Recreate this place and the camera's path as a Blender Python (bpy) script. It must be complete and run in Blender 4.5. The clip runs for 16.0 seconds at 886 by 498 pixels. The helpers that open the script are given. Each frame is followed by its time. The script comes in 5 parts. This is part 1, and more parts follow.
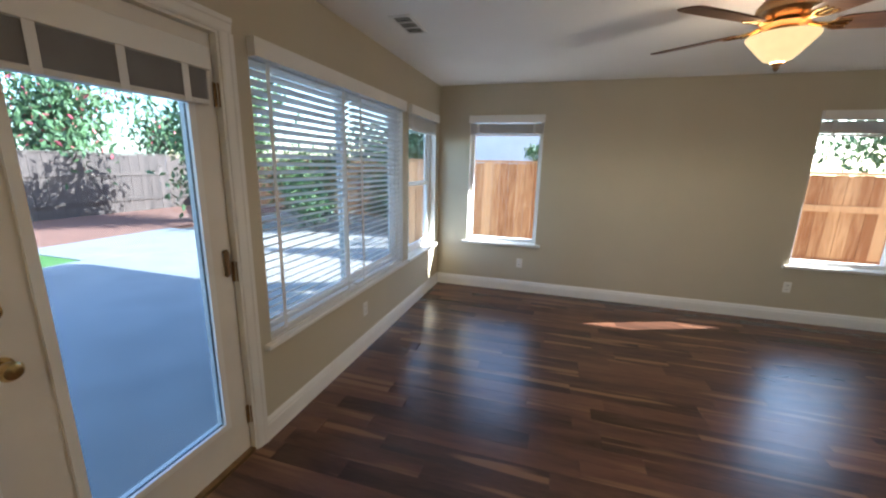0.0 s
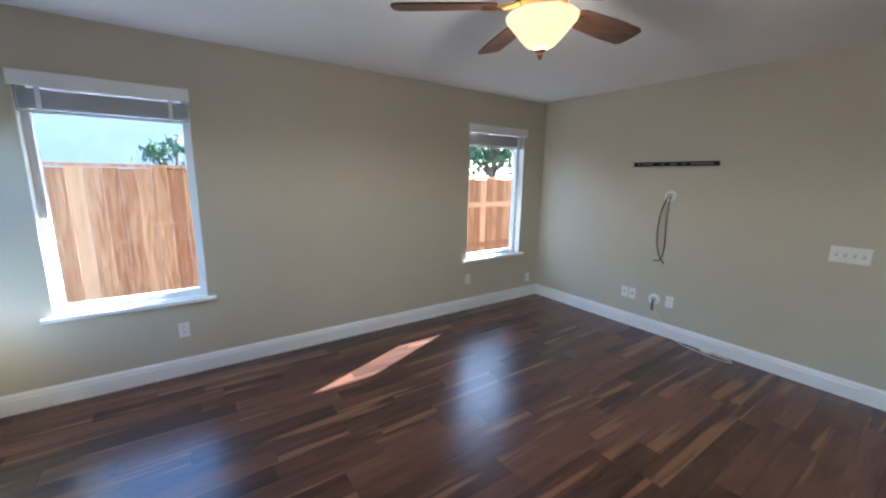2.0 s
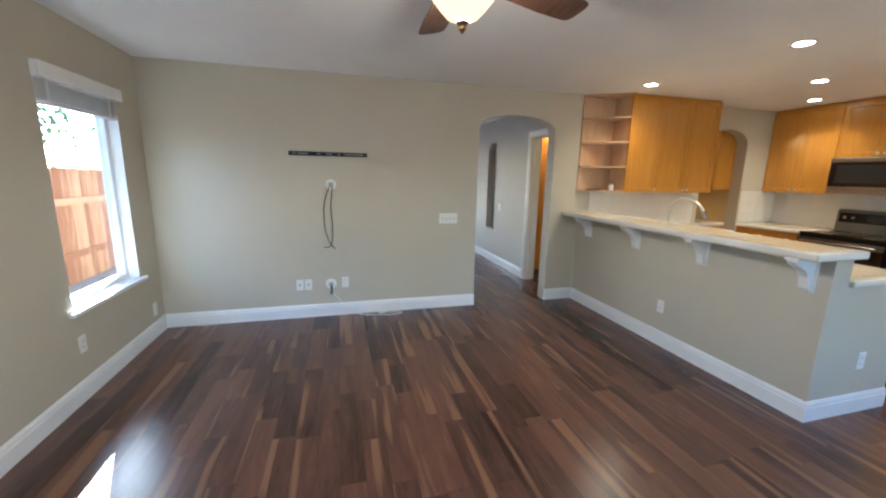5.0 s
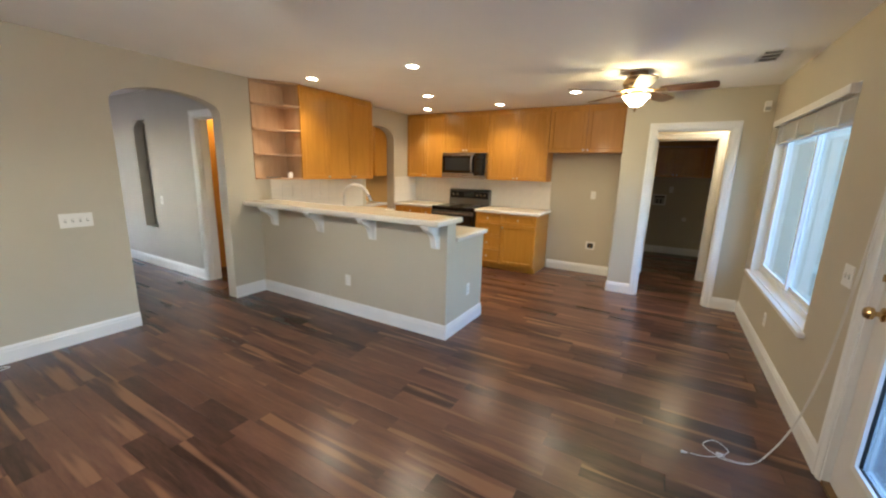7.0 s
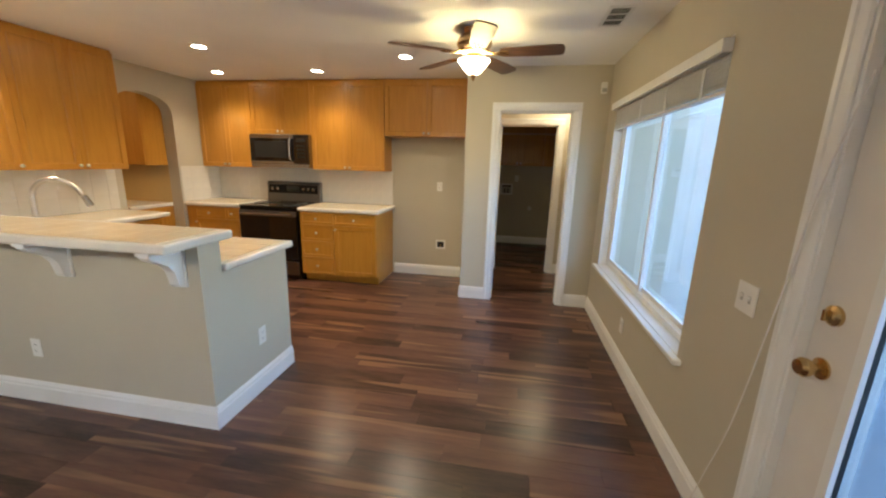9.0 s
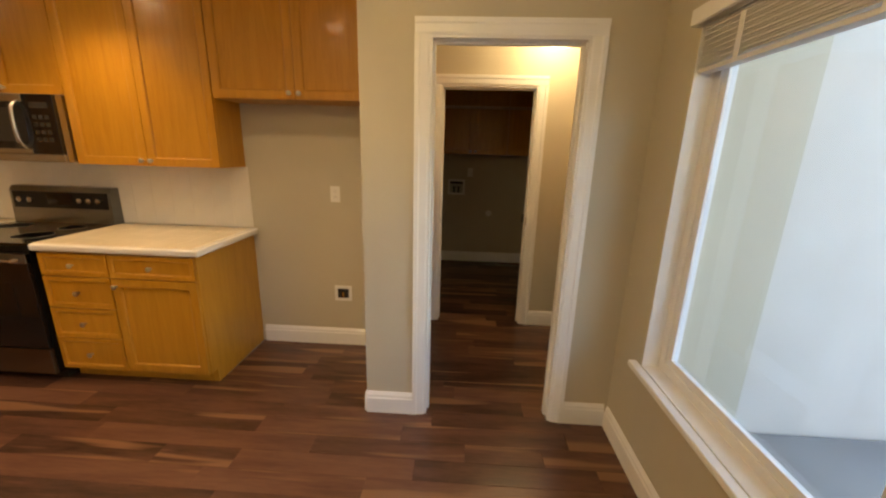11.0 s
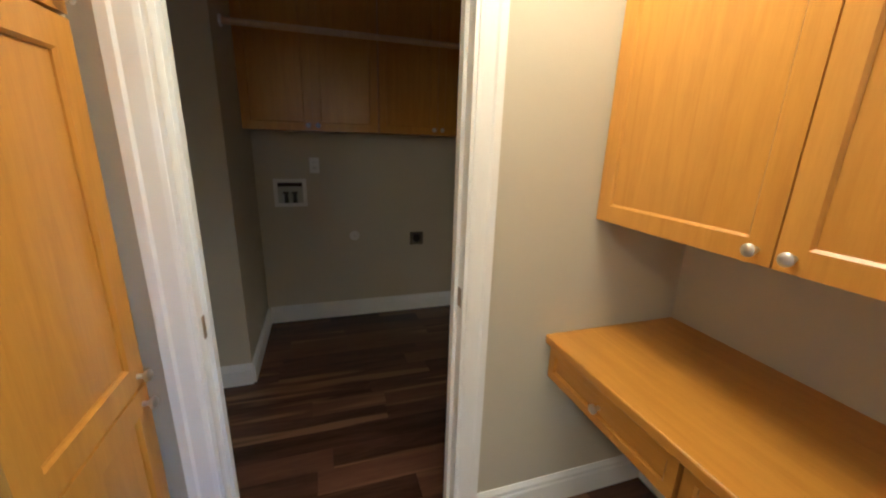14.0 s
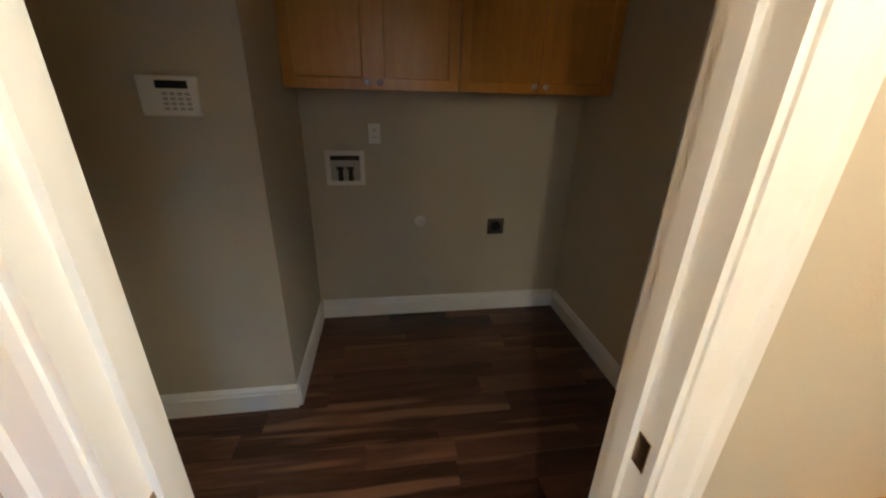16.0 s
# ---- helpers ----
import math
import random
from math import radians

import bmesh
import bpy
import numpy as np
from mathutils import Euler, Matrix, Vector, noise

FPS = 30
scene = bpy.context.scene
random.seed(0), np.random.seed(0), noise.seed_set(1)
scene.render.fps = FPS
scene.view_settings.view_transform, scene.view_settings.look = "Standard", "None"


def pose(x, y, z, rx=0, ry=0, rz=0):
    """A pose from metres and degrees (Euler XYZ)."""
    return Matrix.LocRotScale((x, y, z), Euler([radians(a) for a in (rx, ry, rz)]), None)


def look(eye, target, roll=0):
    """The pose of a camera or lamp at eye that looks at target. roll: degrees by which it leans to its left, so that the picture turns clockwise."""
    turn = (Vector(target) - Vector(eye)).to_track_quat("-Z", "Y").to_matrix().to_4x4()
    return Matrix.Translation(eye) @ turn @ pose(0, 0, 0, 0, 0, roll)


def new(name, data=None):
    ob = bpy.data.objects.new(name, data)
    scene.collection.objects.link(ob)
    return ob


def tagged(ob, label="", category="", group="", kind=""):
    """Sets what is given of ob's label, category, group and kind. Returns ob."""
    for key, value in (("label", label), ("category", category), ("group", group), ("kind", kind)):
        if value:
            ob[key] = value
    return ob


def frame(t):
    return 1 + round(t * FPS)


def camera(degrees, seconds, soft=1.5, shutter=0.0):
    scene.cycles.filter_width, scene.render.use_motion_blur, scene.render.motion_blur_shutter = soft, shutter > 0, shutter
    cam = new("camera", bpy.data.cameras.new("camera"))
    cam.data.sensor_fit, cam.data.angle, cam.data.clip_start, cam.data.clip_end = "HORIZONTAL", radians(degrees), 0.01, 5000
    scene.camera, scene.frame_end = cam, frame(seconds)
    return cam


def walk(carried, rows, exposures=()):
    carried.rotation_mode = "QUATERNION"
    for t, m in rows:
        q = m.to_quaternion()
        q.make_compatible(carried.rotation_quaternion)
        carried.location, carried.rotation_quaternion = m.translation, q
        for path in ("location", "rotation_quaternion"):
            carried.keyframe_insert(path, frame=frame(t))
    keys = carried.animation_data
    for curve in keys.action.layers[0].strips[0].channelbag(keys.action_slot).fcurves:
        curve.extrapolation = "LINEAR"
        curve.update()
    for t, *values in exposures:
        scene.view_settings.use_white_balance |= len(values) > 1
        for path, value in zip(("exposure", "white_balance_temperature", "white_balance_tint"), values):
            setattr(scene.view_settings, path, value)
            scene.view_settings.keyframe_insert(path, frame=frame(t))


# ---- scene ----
cam = camera(99.2, 16.0, soft=2.2)
PATH = [
    (0, (1.435, -4.599, 1.526), (0.883, -2.727, 1.089), 1.3),
    (0.5, (1.293, -4.299, 1.55), (1.209, -2.345, 1.131), 1.5),
    (1, (1.191, -3.996, 1.58), (1.636, -2.09, 1.168), 1.5),
    (1.5, (1.166, -3.673, 1.535), (1.991, -1.89, 1.157), 1.1),
    (2, (1.133, -3.325, 1.527), (2.254, -1.712, 1.153), 0.9),
    (2.5, (1.033, -2.871, 1.561), (2.451, -1.515, 1.175), 1.1),
    (3, (1.05, -2.532, 1.588), (2.636, -1.379, 1.193), 1.0),
    (3.5, (0.981, -2.184, 1.5), (2.742, -1.302, 1.15), 1.2),
    (4, (0.968, -1.962, 1.512), (2.886, -1.532, 1.145), 1.2),
    (4.5, (0.981, -1.787, 1.487), (2.946, -1.86, 1.12), 1.1),
    (5, (0.957, -1.661, 1.493), (2.85, -2.181, 1.112), 1.1),
    (5.2, (0.923, -1.633, 1.488), (2.741, -2.371, 1.103), 1.2),
    (7.3, (0.849, -1.727, 1.516), (1.72, -3.479, 1.101), 1.5),
    (7.5, (0.833, -1.816, 1.511), (1.63, -3.603, 1.097), 1.5),
    (8, (0.817, -2.079, 1.52), (1.392, -3.948, 1.102), 1.6),
    (8.5, (0.871, -2.441, 1.511), (1.31, -4.345, 1.085), 1.7),
    (9, (0.903, -2.852, 1.493), (1.229, -4.774, 1.047), 1.6),
    (9.2, (0.902, -3.052, 1.49), (1.172, -4.978, 1.027), 1.7),
    (11.3, (0.861, -5.321, 1.518), (0.947, -7.254, 1.012), 1.5),
    (11.5, (0.837, -5.521, 1.503), (0.923, -7.456, 1.004), 1.3),
    (12, (0.784, -6.038, 1.489), (0.846, -7.973, 0.989), 1.3),
    (12.5, (0.761, -6.464, 1.468), (0.794, -8.398, 0.959), 1.5),
    (13, (0.746, -6.743, 1.445), (0.515, -8.664, 0.94), 1.6),
    (13.5, (0.716, -6.963, 1.421), (0.182, -8.822, 0.911), 1.8),
    (14, (0.728, -7.181, 1.426), (0.138, -9.014, 0.886), 1.7),
    (14.5, (0.752, -7.442, 1.462), (0.199, -9.276, 0.905), 1.8),
    (15, (0.745, -7.65, 1.489), (0.265, -9.505, 0.918), 1.6),
    (15.5, (0.73, -7.775, 1.487), (0.362, -9.645, 0.882), 1.8),
    (16, (0.722, -7.863, 1.483), (0.434, -9.686, 0.709), 1.6),
]
EXPO = [(0.0, 3.15, 6000, 7), (1.0, 3.45, 6050, 5), (1.5, 3.4, 5500, 5), (2.0, 3.4, 5050, 6), (2.5, 3.35, 4850, 5), (3.0, 3.5, 4850, 5),
        (3.5, 3.85, 5150, 5), (5.0, 3.85, 5150, 5), (7.5, 4.0, 5850, 6), (9.0, 3.8, 5950, 7), (11.5, 3.5, 8500, 15), (12.5, 3.85, 6400, 8),
        (13.0, 4.2, 6200, 8), (13.5, 4.55, 5150, 8), (15.0, 4.8, 5000, 8), (16.0, 5.2, 5100, 8)]
walk(cam, [(t, look(eye, target, roll)) for t, eye, target, roll in PATH], EXPO)

# ---- world, sun ----
SUN_TO = Vector((1.72, 0.69, 1.0)).normalized()
world = bpy.data.worlds.new("world")
scene.world = world
world.use_nodes = True
wn = world.node_tree
sky = wn.nodes.new("ShaderNodeTexSky")
sky.sky_type = "NISHITA"
sky.sun_disc = False
sky.sun_elevation = math.asin(SUN_TO.z)
sky.sun_rotation = math.atan2(SUN_TO.x, SUN_TO.y)
wn.nodes["Background"].inputs["Strength"].default_value = 0.15
wn.links.new(sky.outputs["Color"], wn.nodes["Background"].inputs["Color"])

sun = new("sun", bpy.data.lights.new("sun", "SUN"))
sun.data.energy = 5.0
sun.data.angle = radians(0.5)
sun.data.color = (1.0, 0.95, 0.87)
sun.matrix_world = look(SUN_TO * 30, (0, 0, 0))


def bulb(name, place, watts, colour, radius):
    ob = new(name, bpy.data.lights.new(name, "POINT"))
    ob.data.energy, ob.data.color, ob.data.shadow_soft_size = watts, colour, radius
    ob.location = place
    return ob


def can_spot(place, watts):
    ob = new("can_spot", bpy.data.lights.new("can_spot", "SPOT"))
    ob.data.energy, ob.data.color, ob.data.shadow_soft_size = watts, (1.0, 0.76, 0.48), 0.08
    ob.data.spot_size, ob.data.spot_blend = radians(130), 0.8
    ob.location = place
    return ob


def bowl_glow(place, watts, colour):
    """Light that leaves a lamp's bowl downwards and to the sides."""
    ob = new("bowl_glow", bpy.data.lights.new("bowl_glow", "SPOT"))
    ob.data.energy, ob.data.color, ob.data.shadow_soft_size = watts, colour, 0.12
    ob.data.spot_size, ob.data.spot_blend = radians(172), 0.35
    ob.location = place
    return ob


H = 2.44  # ceiling height
FAN1, FAN2 = (2.45, -2.13), (1.22, -5.85)
CANS = [(4.34, -4.75), (3.04, -4.79), (3.70, -6.08), (4.30, -7.02), (3.07, -7.02), (1.93, -6.53)]
bulb("fan_bulb", (FAN1[0], FAN1[1], 2.12), 1.9, (1.0, 0.80, 0.58), 0.05)
bowl_glow((FAN1[0], FAN1[1], 2.13), 4.8, (1.0, 0.82, 0.62))
bulb("fan_bulb", (FAN2[0], FAN2[1], 2.15), 0.8, (1.0, 0.72, 0.27), 0.05)
bulb("dome_bulb", (0.23, -7.98, 2.28), 0.50, (1.0, 0.75, 0.40), 0.06)
# Fill light without a fixture, added to brighten the yellow room beyond the arches.
bulb("pantry_fill_light", (6.2, -4.95, 2.25), 1.5, (1.0, 0.62, 0.25), 0.06)
for cx, cy in CANS:
    can_spot((cx, cy, H - 0.02), 3.9)


# ---- materials ----
def material(name, colour, rough=0.5, metal=0.0, vary=0.12, scale=6.0, bump=0.05, bscale=120.0, stretch=(1, 1, 1), coat=0.0,
             spec=0.5, island=0.0, emit=None, strength=0.0):
    m = bpy.data.materials.new(name)
    m.use_nodes = True
    nt = m.node_tree
    b = nt.nodes["Principled BSDF"]
    b.inputs["Roughness"].default_value = rough
    b.inputs["Metallic"].default_value = metal
    b.inputs["Coat Weight"].default_value = coat
    b.inputs["Specular IOR Level"].default_value = spec
    if emit:
        b.inputs["Emission Color"].default_value = (*emit, 1)
        b.inputs["Emission Strength"].default_value = strength
    tc = nt.nodes.new("ShaderNodeTexCoord")
    mp = nt.nodes.new("ShaderNodeMapping")
    mp.inputs["Scale"].default_value = stretch
    nt.links.new(tc.outputs["Object"], mp.inputs["Vector"])
    n1 = nt.nodes.new("ShaderNodeTexNoise")
    n1.inputs["Scale"].default_value, n1.inputs["Detail"].default_value = scale, 5
    nt.links.new(mp.outputs["Vector"], n1.inputs["Vector"])
    ramp = nt.nodes.new("ShaderNodeMapRange")
    ramp.inputs["From Min"].default_value, ramp.inputs["From Max"].default_value = 0.3, 0.7
    ramp.inputs["To Min"].default_value, ramp.inputs["To Max"].default_value = 1 - vary, 1 + vary
    nt.links.new(n1.outputs["Fac"], ramp.inputs["Value"])
    mul = nt.nodes.new("ShaderNodeVectorMath")
    mul.operation = "SCALE"
    mul.inputs[0].default_value = colour
    nt.links.new(ramp.outputs["Result"], mul.inputs["Scale"])
    nt.links.new(mul.outputs["Vector"], b.inputs["Base Color"])
    if bump:
        n2 = nt.nodes.new("ShaderNodeTexNoise")
        n2.inputs["Scale"].default_value, n2.inputs["Detail"].default_value = bscale, 3
        nt.links.new(mp.outputs["Vector"], n2.inputs["Vector"])
        bp = nt.nodes.new("ShaderNodeBump")
        bp.inputs["Strength"].default_value, bp.inputs["Distance"].default_value = bump, 0.004
        nt.links.new(n2.outputs["Fac"], bp.inputs["Height"])
        nt.links.new(bp.outputs["Normal"], b.inputs["Normal"])
    return m


def wood(name, dark, light, rough=0.35, grain=(1.2, 14, 14), coat=0.0, axis="Object", contrast=1.0, tone=0.0, rings=3.0, warp=0.8, streak=None):
    """Wood with long grain along the axis in which grain is smallest; tone: how much pieces differ."""
    m = bpy.data.materials.new(name)
    m.use_nodes = True
    nt = m.node_tree
    b = nt.nodes["Principled BSDF"]
    b.inputs["Roughness"].default_value = rough
    b.inputs["Coat Weight"].default_value = coat
    b.inputs["Coat Roughness"].default_value = 0.30 if streak else 0.12
    tc = nt.nodes.new("ShaderNodeTexCoord")
    info = nt.nodes.new("ShaderNodeObjectInfo")
    off = nt.nodes.new("ShaderNodeVectorMath")
    off.operation = "SCALE"
    off.inputs[0].default_value = (37.0, 53.0, 19.0)
    nt.links.new(info.outputs["Random"], off.inputs["Scale"])
    add = nt.nodes.new("ShaderNodeVectorMath")
    nt.links.new(tc.outputs["Object"], add.inputs[0])
    nt.links.new(off.outputs["Vector"], add.inputs[1])
    mp = nt.nodes.new("ShaderNodeMapping")
    mp.inputs["Scale"].default_value = grain
    nt.links.new(add.outputs["Vector"], mp.inputs["Vector"])
    n1 = nt.nodes.new("ShaderNodeTexNoise")
    n1.inputs["Scale"].default_value, n1.inputs["Detail"].default_value = rings, 6
    n1.inputs["Distortion"].default_value = warp
    nt.links.new(mp.outputs["Vector"], n1.inputs["Vector"])
    n2 = nt.nodes.new("ShaderNodeTexNoise")
    n2.inputs["Scale"].default_value, n2.inputs["Detail"].default_value = rings * 7, 3
    nt.links.new(mp.outputs["Vector"], n2.inputs["Vector"])
    mix = nt.nodes.new("ShaderNodeMath")
    mix.operation = "MULTIPLY_ADD"
    mix.inputs[1].default_value = 0.35
    nt.links.new(n2.outputs["Fac"], mix.inputs[0])
    nt.links.new(n1.outputs["Fac"], mix.inputs[2])
    ton = nt.nodes.new("ShaderNodeMath")
    ton.operation = "MULTIPLY_ADD"
    ton.inputs[1].default_value = tone
    nt.links.new(info.outputs["Random"], ton.inputs[0])
    nt.links.new(mix.outputs["Value"], ton.inputs[2])
    rg = nt.nodes.new("ShaderNodeMapRange")
    mid = 0.675 + tone / 2
    rg.inputs["From Min"].default_value, rg.inputs["From Max"].default_value = mid - 0.28 / contrast, mid + 0.28 / contrast
    nt.links.new(ton.outputs["Value"], rg.inputs["Value"])
    cr = nt.nodes.new("ShaderNodeMix")
    cr.data_type = "RGBA"
    cr.inputs[6].default_value, cr.inputs[7].default_value = (*dark, 1), (*light, 1)
    nt.links.new(rg.outputs["Result"], cr.inputs[0])
    colour_out = cr.outputs[2]
    if streak:
        mp3 = nt.nodes.new("ShaderNodeMapping")
        mp3.inputs["Scale"].default_value = (0.75, 11, 11)
        nt.links.new(add.outputs["Vector"], mp3.inputs["Vector"])
        n3 = nt.nodes.new("ShaderNodeTexNoise")
        n3.inputs["Scale"].default_value, n3.inputs["Detail"].default_value = 1.0, 2
        nt.links.new(mp3.outputs["Vector"], n3.inputs["Vector"])
        r3 = nt.nodes.new("ShaderNodeMapRange")
        r3.inputs["From Min"].default_value, r3.inputs["From Max"].default_value = 0.585, 0.66
        r3.inputs["To Max"].default_value = 0.8
        nt.links.new(n3.outputs["Fac"], r3.inputs["Value"])
        c3 = nt.nodes.new("ShaderNodeMix")
        c3.data_type = "RGBA"
        c3.inputs[7].default_value = (*streak, 1)
        nt.links.new(r3.outputs["Result"], c3.inputs[0])
        nt.links.new(colour_out, c3.inputs[6])
        colour_out = c3.outputs[2]
    nt.links.new(colour_out, b.inputs["Base Color"])
    bp = nt.nodes.new("ShaderNodeBump")
    bp.inputs["Strength"].default_value, bp.inputs["Distance"].default_value = (0.02 if streak else 0.06), 0.003
    nt.links.new(n2.outputs["Fac"], bp.inputs["Height"])
    nt.links.new(bp.outputs["Normal"], b.inputs["Normal"])
    return m


def glass_material(name, tint=(0.97, 0.99, 0.98)):
    m = bpy.data.materials.new(name)
    m.use_nodes = True
    nt = m.node_tree
    nt.nodes.remove(nt.nodes["Principled BSDF"])
    tr = nt.nodes.new("ShaderNodeBsdfTransparent")
    tr.inputs["Color"].default_value = (*tint, 1)
    gl = nt.nodes.new("ShaderNodeBsdfGlossy")
    gl.inputs["Roughness"].default_value = 0.02
    lw = nt.nodes.new("ShaderNodeLayerWeight")
    lw.inputs["Blend"].default_value = 0.5
    pw = nt.nodes.new("ShaderNodeMath")
    pw.operation = "POWER"
    pw.inputs[1].default_value = 4.0
    nt.links.new(lw.outputs["Facing"], pw.inputs[0])
    fr = nt.nodes.new("ShaderNodeMath")
    fr.operation = "MULTIPLY_ADD"
    fr.inputs[1].default_value, fr.inputs[2].default_value = 0.7, 0.03
    nt.links.new(pw.outputs["Value"], fr.inputs[0])
    mx = nt.nodes.new("ShaderNodeMixShader")
    nt.links.new(fr.outputs["Value"], mx.inputs[0])
    nt.links.new(tr.outputs["BSDF"], mx.inputs[1])
    nt.links.new(gl.outputs["BSDF"], mx.inputs[2])
    nt.links.new(mx.outputs["Shader"], nt.nodes["Material Output"].inputs["Surface"])
    return m


PAINT = material("tan_wall_paint", (0.53, 0.482, 0.375), 0.6, vary=0.03, scale=1.5, bump=0.12, bscale=160)
PAINT_HALL = material("grey_tan_hall_paint", (0.53, 0.505, 0.455), 0.6, vary=0.03, scale=1.5, bump=0.12, bscale=160)
PAINT_YELLOW = material("warm_yellow_paint", (0.62, 0.45, 0.20), 0.6, vary=0.03, scale=1.5, bump=0.12, bscale=160)
CEIL = material("ceiling_paint", (0.90, 0.895, 0.88), 0.8, vary=0.02, scale=2, bump=0.25, bscale=90)
TRIM = material("white_trim_paint", (0.81, 0.81, 0.79), 0.35, vary=0.03, scale=4, bump=0.015, bscale=60)
DOORP = material("white_door_paint", (0.74, 0.71, 0.66), 0.4, vary=0.04, scale=5, bump=0.03, bscale=60)
VINYL = material("white_vinyl", (0.78, 0.79, 0.80), 0.4, vary=0.02, bump=0.0)
BLIND = material("white_blind_slat", (0.70, 0.70, 0.69), 0.45, vary=0.04, bump=0.02)
PLASTIC = material("white_plastic", (0.80, 0.79, 0.75), 0.35, vary=0.02, bump=0.0)
DARKPL = material("dark_plastic", (0.02, 0.02, 0.02), 0.4, vary=0.1, bump=0.0)
BLACKM = material("black_metal", (0.012, 0.012, 0.013), 0.35, metal=0.6, vary=0.1, bump=0.0)
BRASS = material("aged_brass", (0.62, 0.44, 0.20), 0.22, metal=1.0, vary=0.12, scale=20, bump=0.02)
BRONZE = material("antique_bronze", (0.30, 0.20, 0.11), 0.32, metal=1.0, vary=0.2, scale=18, bump=0.04)
NICKEL = material("brushed_nickel", (0.66, 0.63, 0.58), 0.3, metal=1.0, vary=0.05, scale=30, bump=0.02)
STEEL = material("stainless_steel", (0.46, 0.45, 0.43), 0.25, metal=1.0, vary=0.05, scale=4, stretch=(1, 1, 60), bump=0.02)
DSTEEL = material("dark_stainless_steel", (0.22, 0.215, 0.205), 0.28, metal=1.0, vary=0.05, scale=4, stretch=(1, 1, 60), bump=0.02)
BLACKGLASS = material("black_appliance_glass", (0.008, 0.008, 0.009), 0.06, vary=0.05, bump=0.0, spec=0.6)
TILEM = material("white_glazed_tile", (0.76, 0.73, 0.66), 0.18, vary=0.04, scale=5, bump=0.03, bscale=40)
# Cream holds the warm kitchen light that the field tiles reflect from the oak.
TILE_WARMED = material("field_tile_warm_reflection", (0.72, 0.63, 0.47), 0.16, vary=0.05, scale=5, bump=0.03, bscale=40)
GROUT = material("pale_grout", (0.75, 0.72, 0.65), 0.8, vary=0.08, scale=30, bump=0.1)
CORD = material("brown_grey_cord", (0.10, 0.085, 0.07), 0.6, vary=0.1, bump=0.0)
WHITECORD = material("white_cord", (0.72, 0.70, 0.66), 0.5, vary=0.03, bump=0.0)
OAK = wood("honey_oak", (0.40, 0.163, 0.012), (0.61, 0.298, 0.040), 0.34, (10, 10, 0.9), coat=0.15, contrast=0.55, tone=0.14)
OAKH = wood("honey_oak_cross", (0.40, 0.163, 0.012), (0.61, 0.298, 0.040), 0.34, (10, 0.9, 10), coat=0.15, contrast=0.55, tone=0.14)
OAKX = wood("honey_oak_rail", (0.40, 0.163, 0.012), (0.61, 0.298, 0.040), 0.34, (0.9, 10, 10), coat=0.15, contrast=0.55, tone=0.14)
MAPLE = wood("pale_maple_interior", (0.50, 0.30, 0.16), (0.66, 0.44, 0.26), 0.45, (8, 8, 1), contrast=0.7)
FLOORM = wood("dark_walnut_laminate", (0.032, 0.0140, 0.0102), (0.152, 0.068, 0.042), 0.27, (1.3, 9, 9), contrast=0.70, tone=0.60, rings=1.5, warp=0.35, streak=(0.235, 0.118, 0.064), coat=0.2)
BLADE = wood("dark_walnut_blade", (0.055, 0.025, 0.014), (0.16, 0.075, 0.04), 0.4, (2, 12, 12))
FENCEN = wood("orange_cedar_fence", (0.36, 0.135, 0.050), (0.70, 0.38, 0.19), 0.8, (9, 9, 0.8), contrast=1.15, tone=0.55)
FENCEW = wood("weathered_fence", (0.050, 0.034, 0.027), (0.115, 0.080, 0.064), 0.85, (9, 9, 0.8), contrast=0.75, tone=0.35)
GLASS = glass_material("low_glare_glass", (0.90, 0.945, 0.975))
TINTED = glass_material("tinted_door_glass", (0.67, 0.745, 0.82))
SCREENED = glass_material("glass_behind_insect_screen", (0.74, 0.77, 0.79))
DOORGREEN = material("dark_green_door_paint", (0.030, 0.042, 0.044), 0.3, vary=0.08, scale=5, bump=0.02)
CONCRETE = material("patio_concrete", (0.24, 0.238, 0.232), 0.85, vary=0.10, scale=2.2, bump=0.05, bscale=70)
ASPHALT = material("asphalt", (0.05, 0.05, 0.052), 0.9, vary=0.15, scale=5, bump=0.4, bscale=90)
BARK = material("red_bark_mulch", (0.20, 0.088, 0.056), 0.95, vary=0.35, scale=14, bump=0.8, bscale=40)
SOIL = material("dry_side_yard_soil", (0.27, 0.22, 0.18), 0.95, vary=0.25, scale=6, bump=0.6, bscale=40)
GRASSM = material("lawn_green", (0.07, 0.16, 0.03), 0.9, vary=0.3, scale=14, bump=0.6, bscale=90)
STUCCO = material("pale_stucco", (0.62, 0.59, 0.54), 0.9, vary=0.05, scale=3, bump=0.06, bscale=60)
STUCCOB = material("white_stucco", (0.50, 0.50, 0.50), 0.9, vary=0.05, scale=3, bump=0.3, bscale=60)
ROOFM = material("brown_roof_tile", (0.20, 0.15, 0.12), 0.9, vary=0.2, scale=8, bump=0.5)
LEAF = material("leaf_green", (0.072, 0.13, 0.045), 0.6, vary=0.4, scale=4, bump=0.0)
LEAFD = material("leaf_dark_green", (0.035, 0.085, 0.022), 0.6, vary=0.4, scale=4, bump=0.0)
BLOSSOM = material("pink_blossom", (0.55, 0.10, 0.12), 0.6, vary=0.3, scale=9, bump=0.0)
BARKM = material("tree_bark", (0.12, 0.085, 0.06), 0.95, vary=0.3, scale=12, bump=0.6, bscale=30)
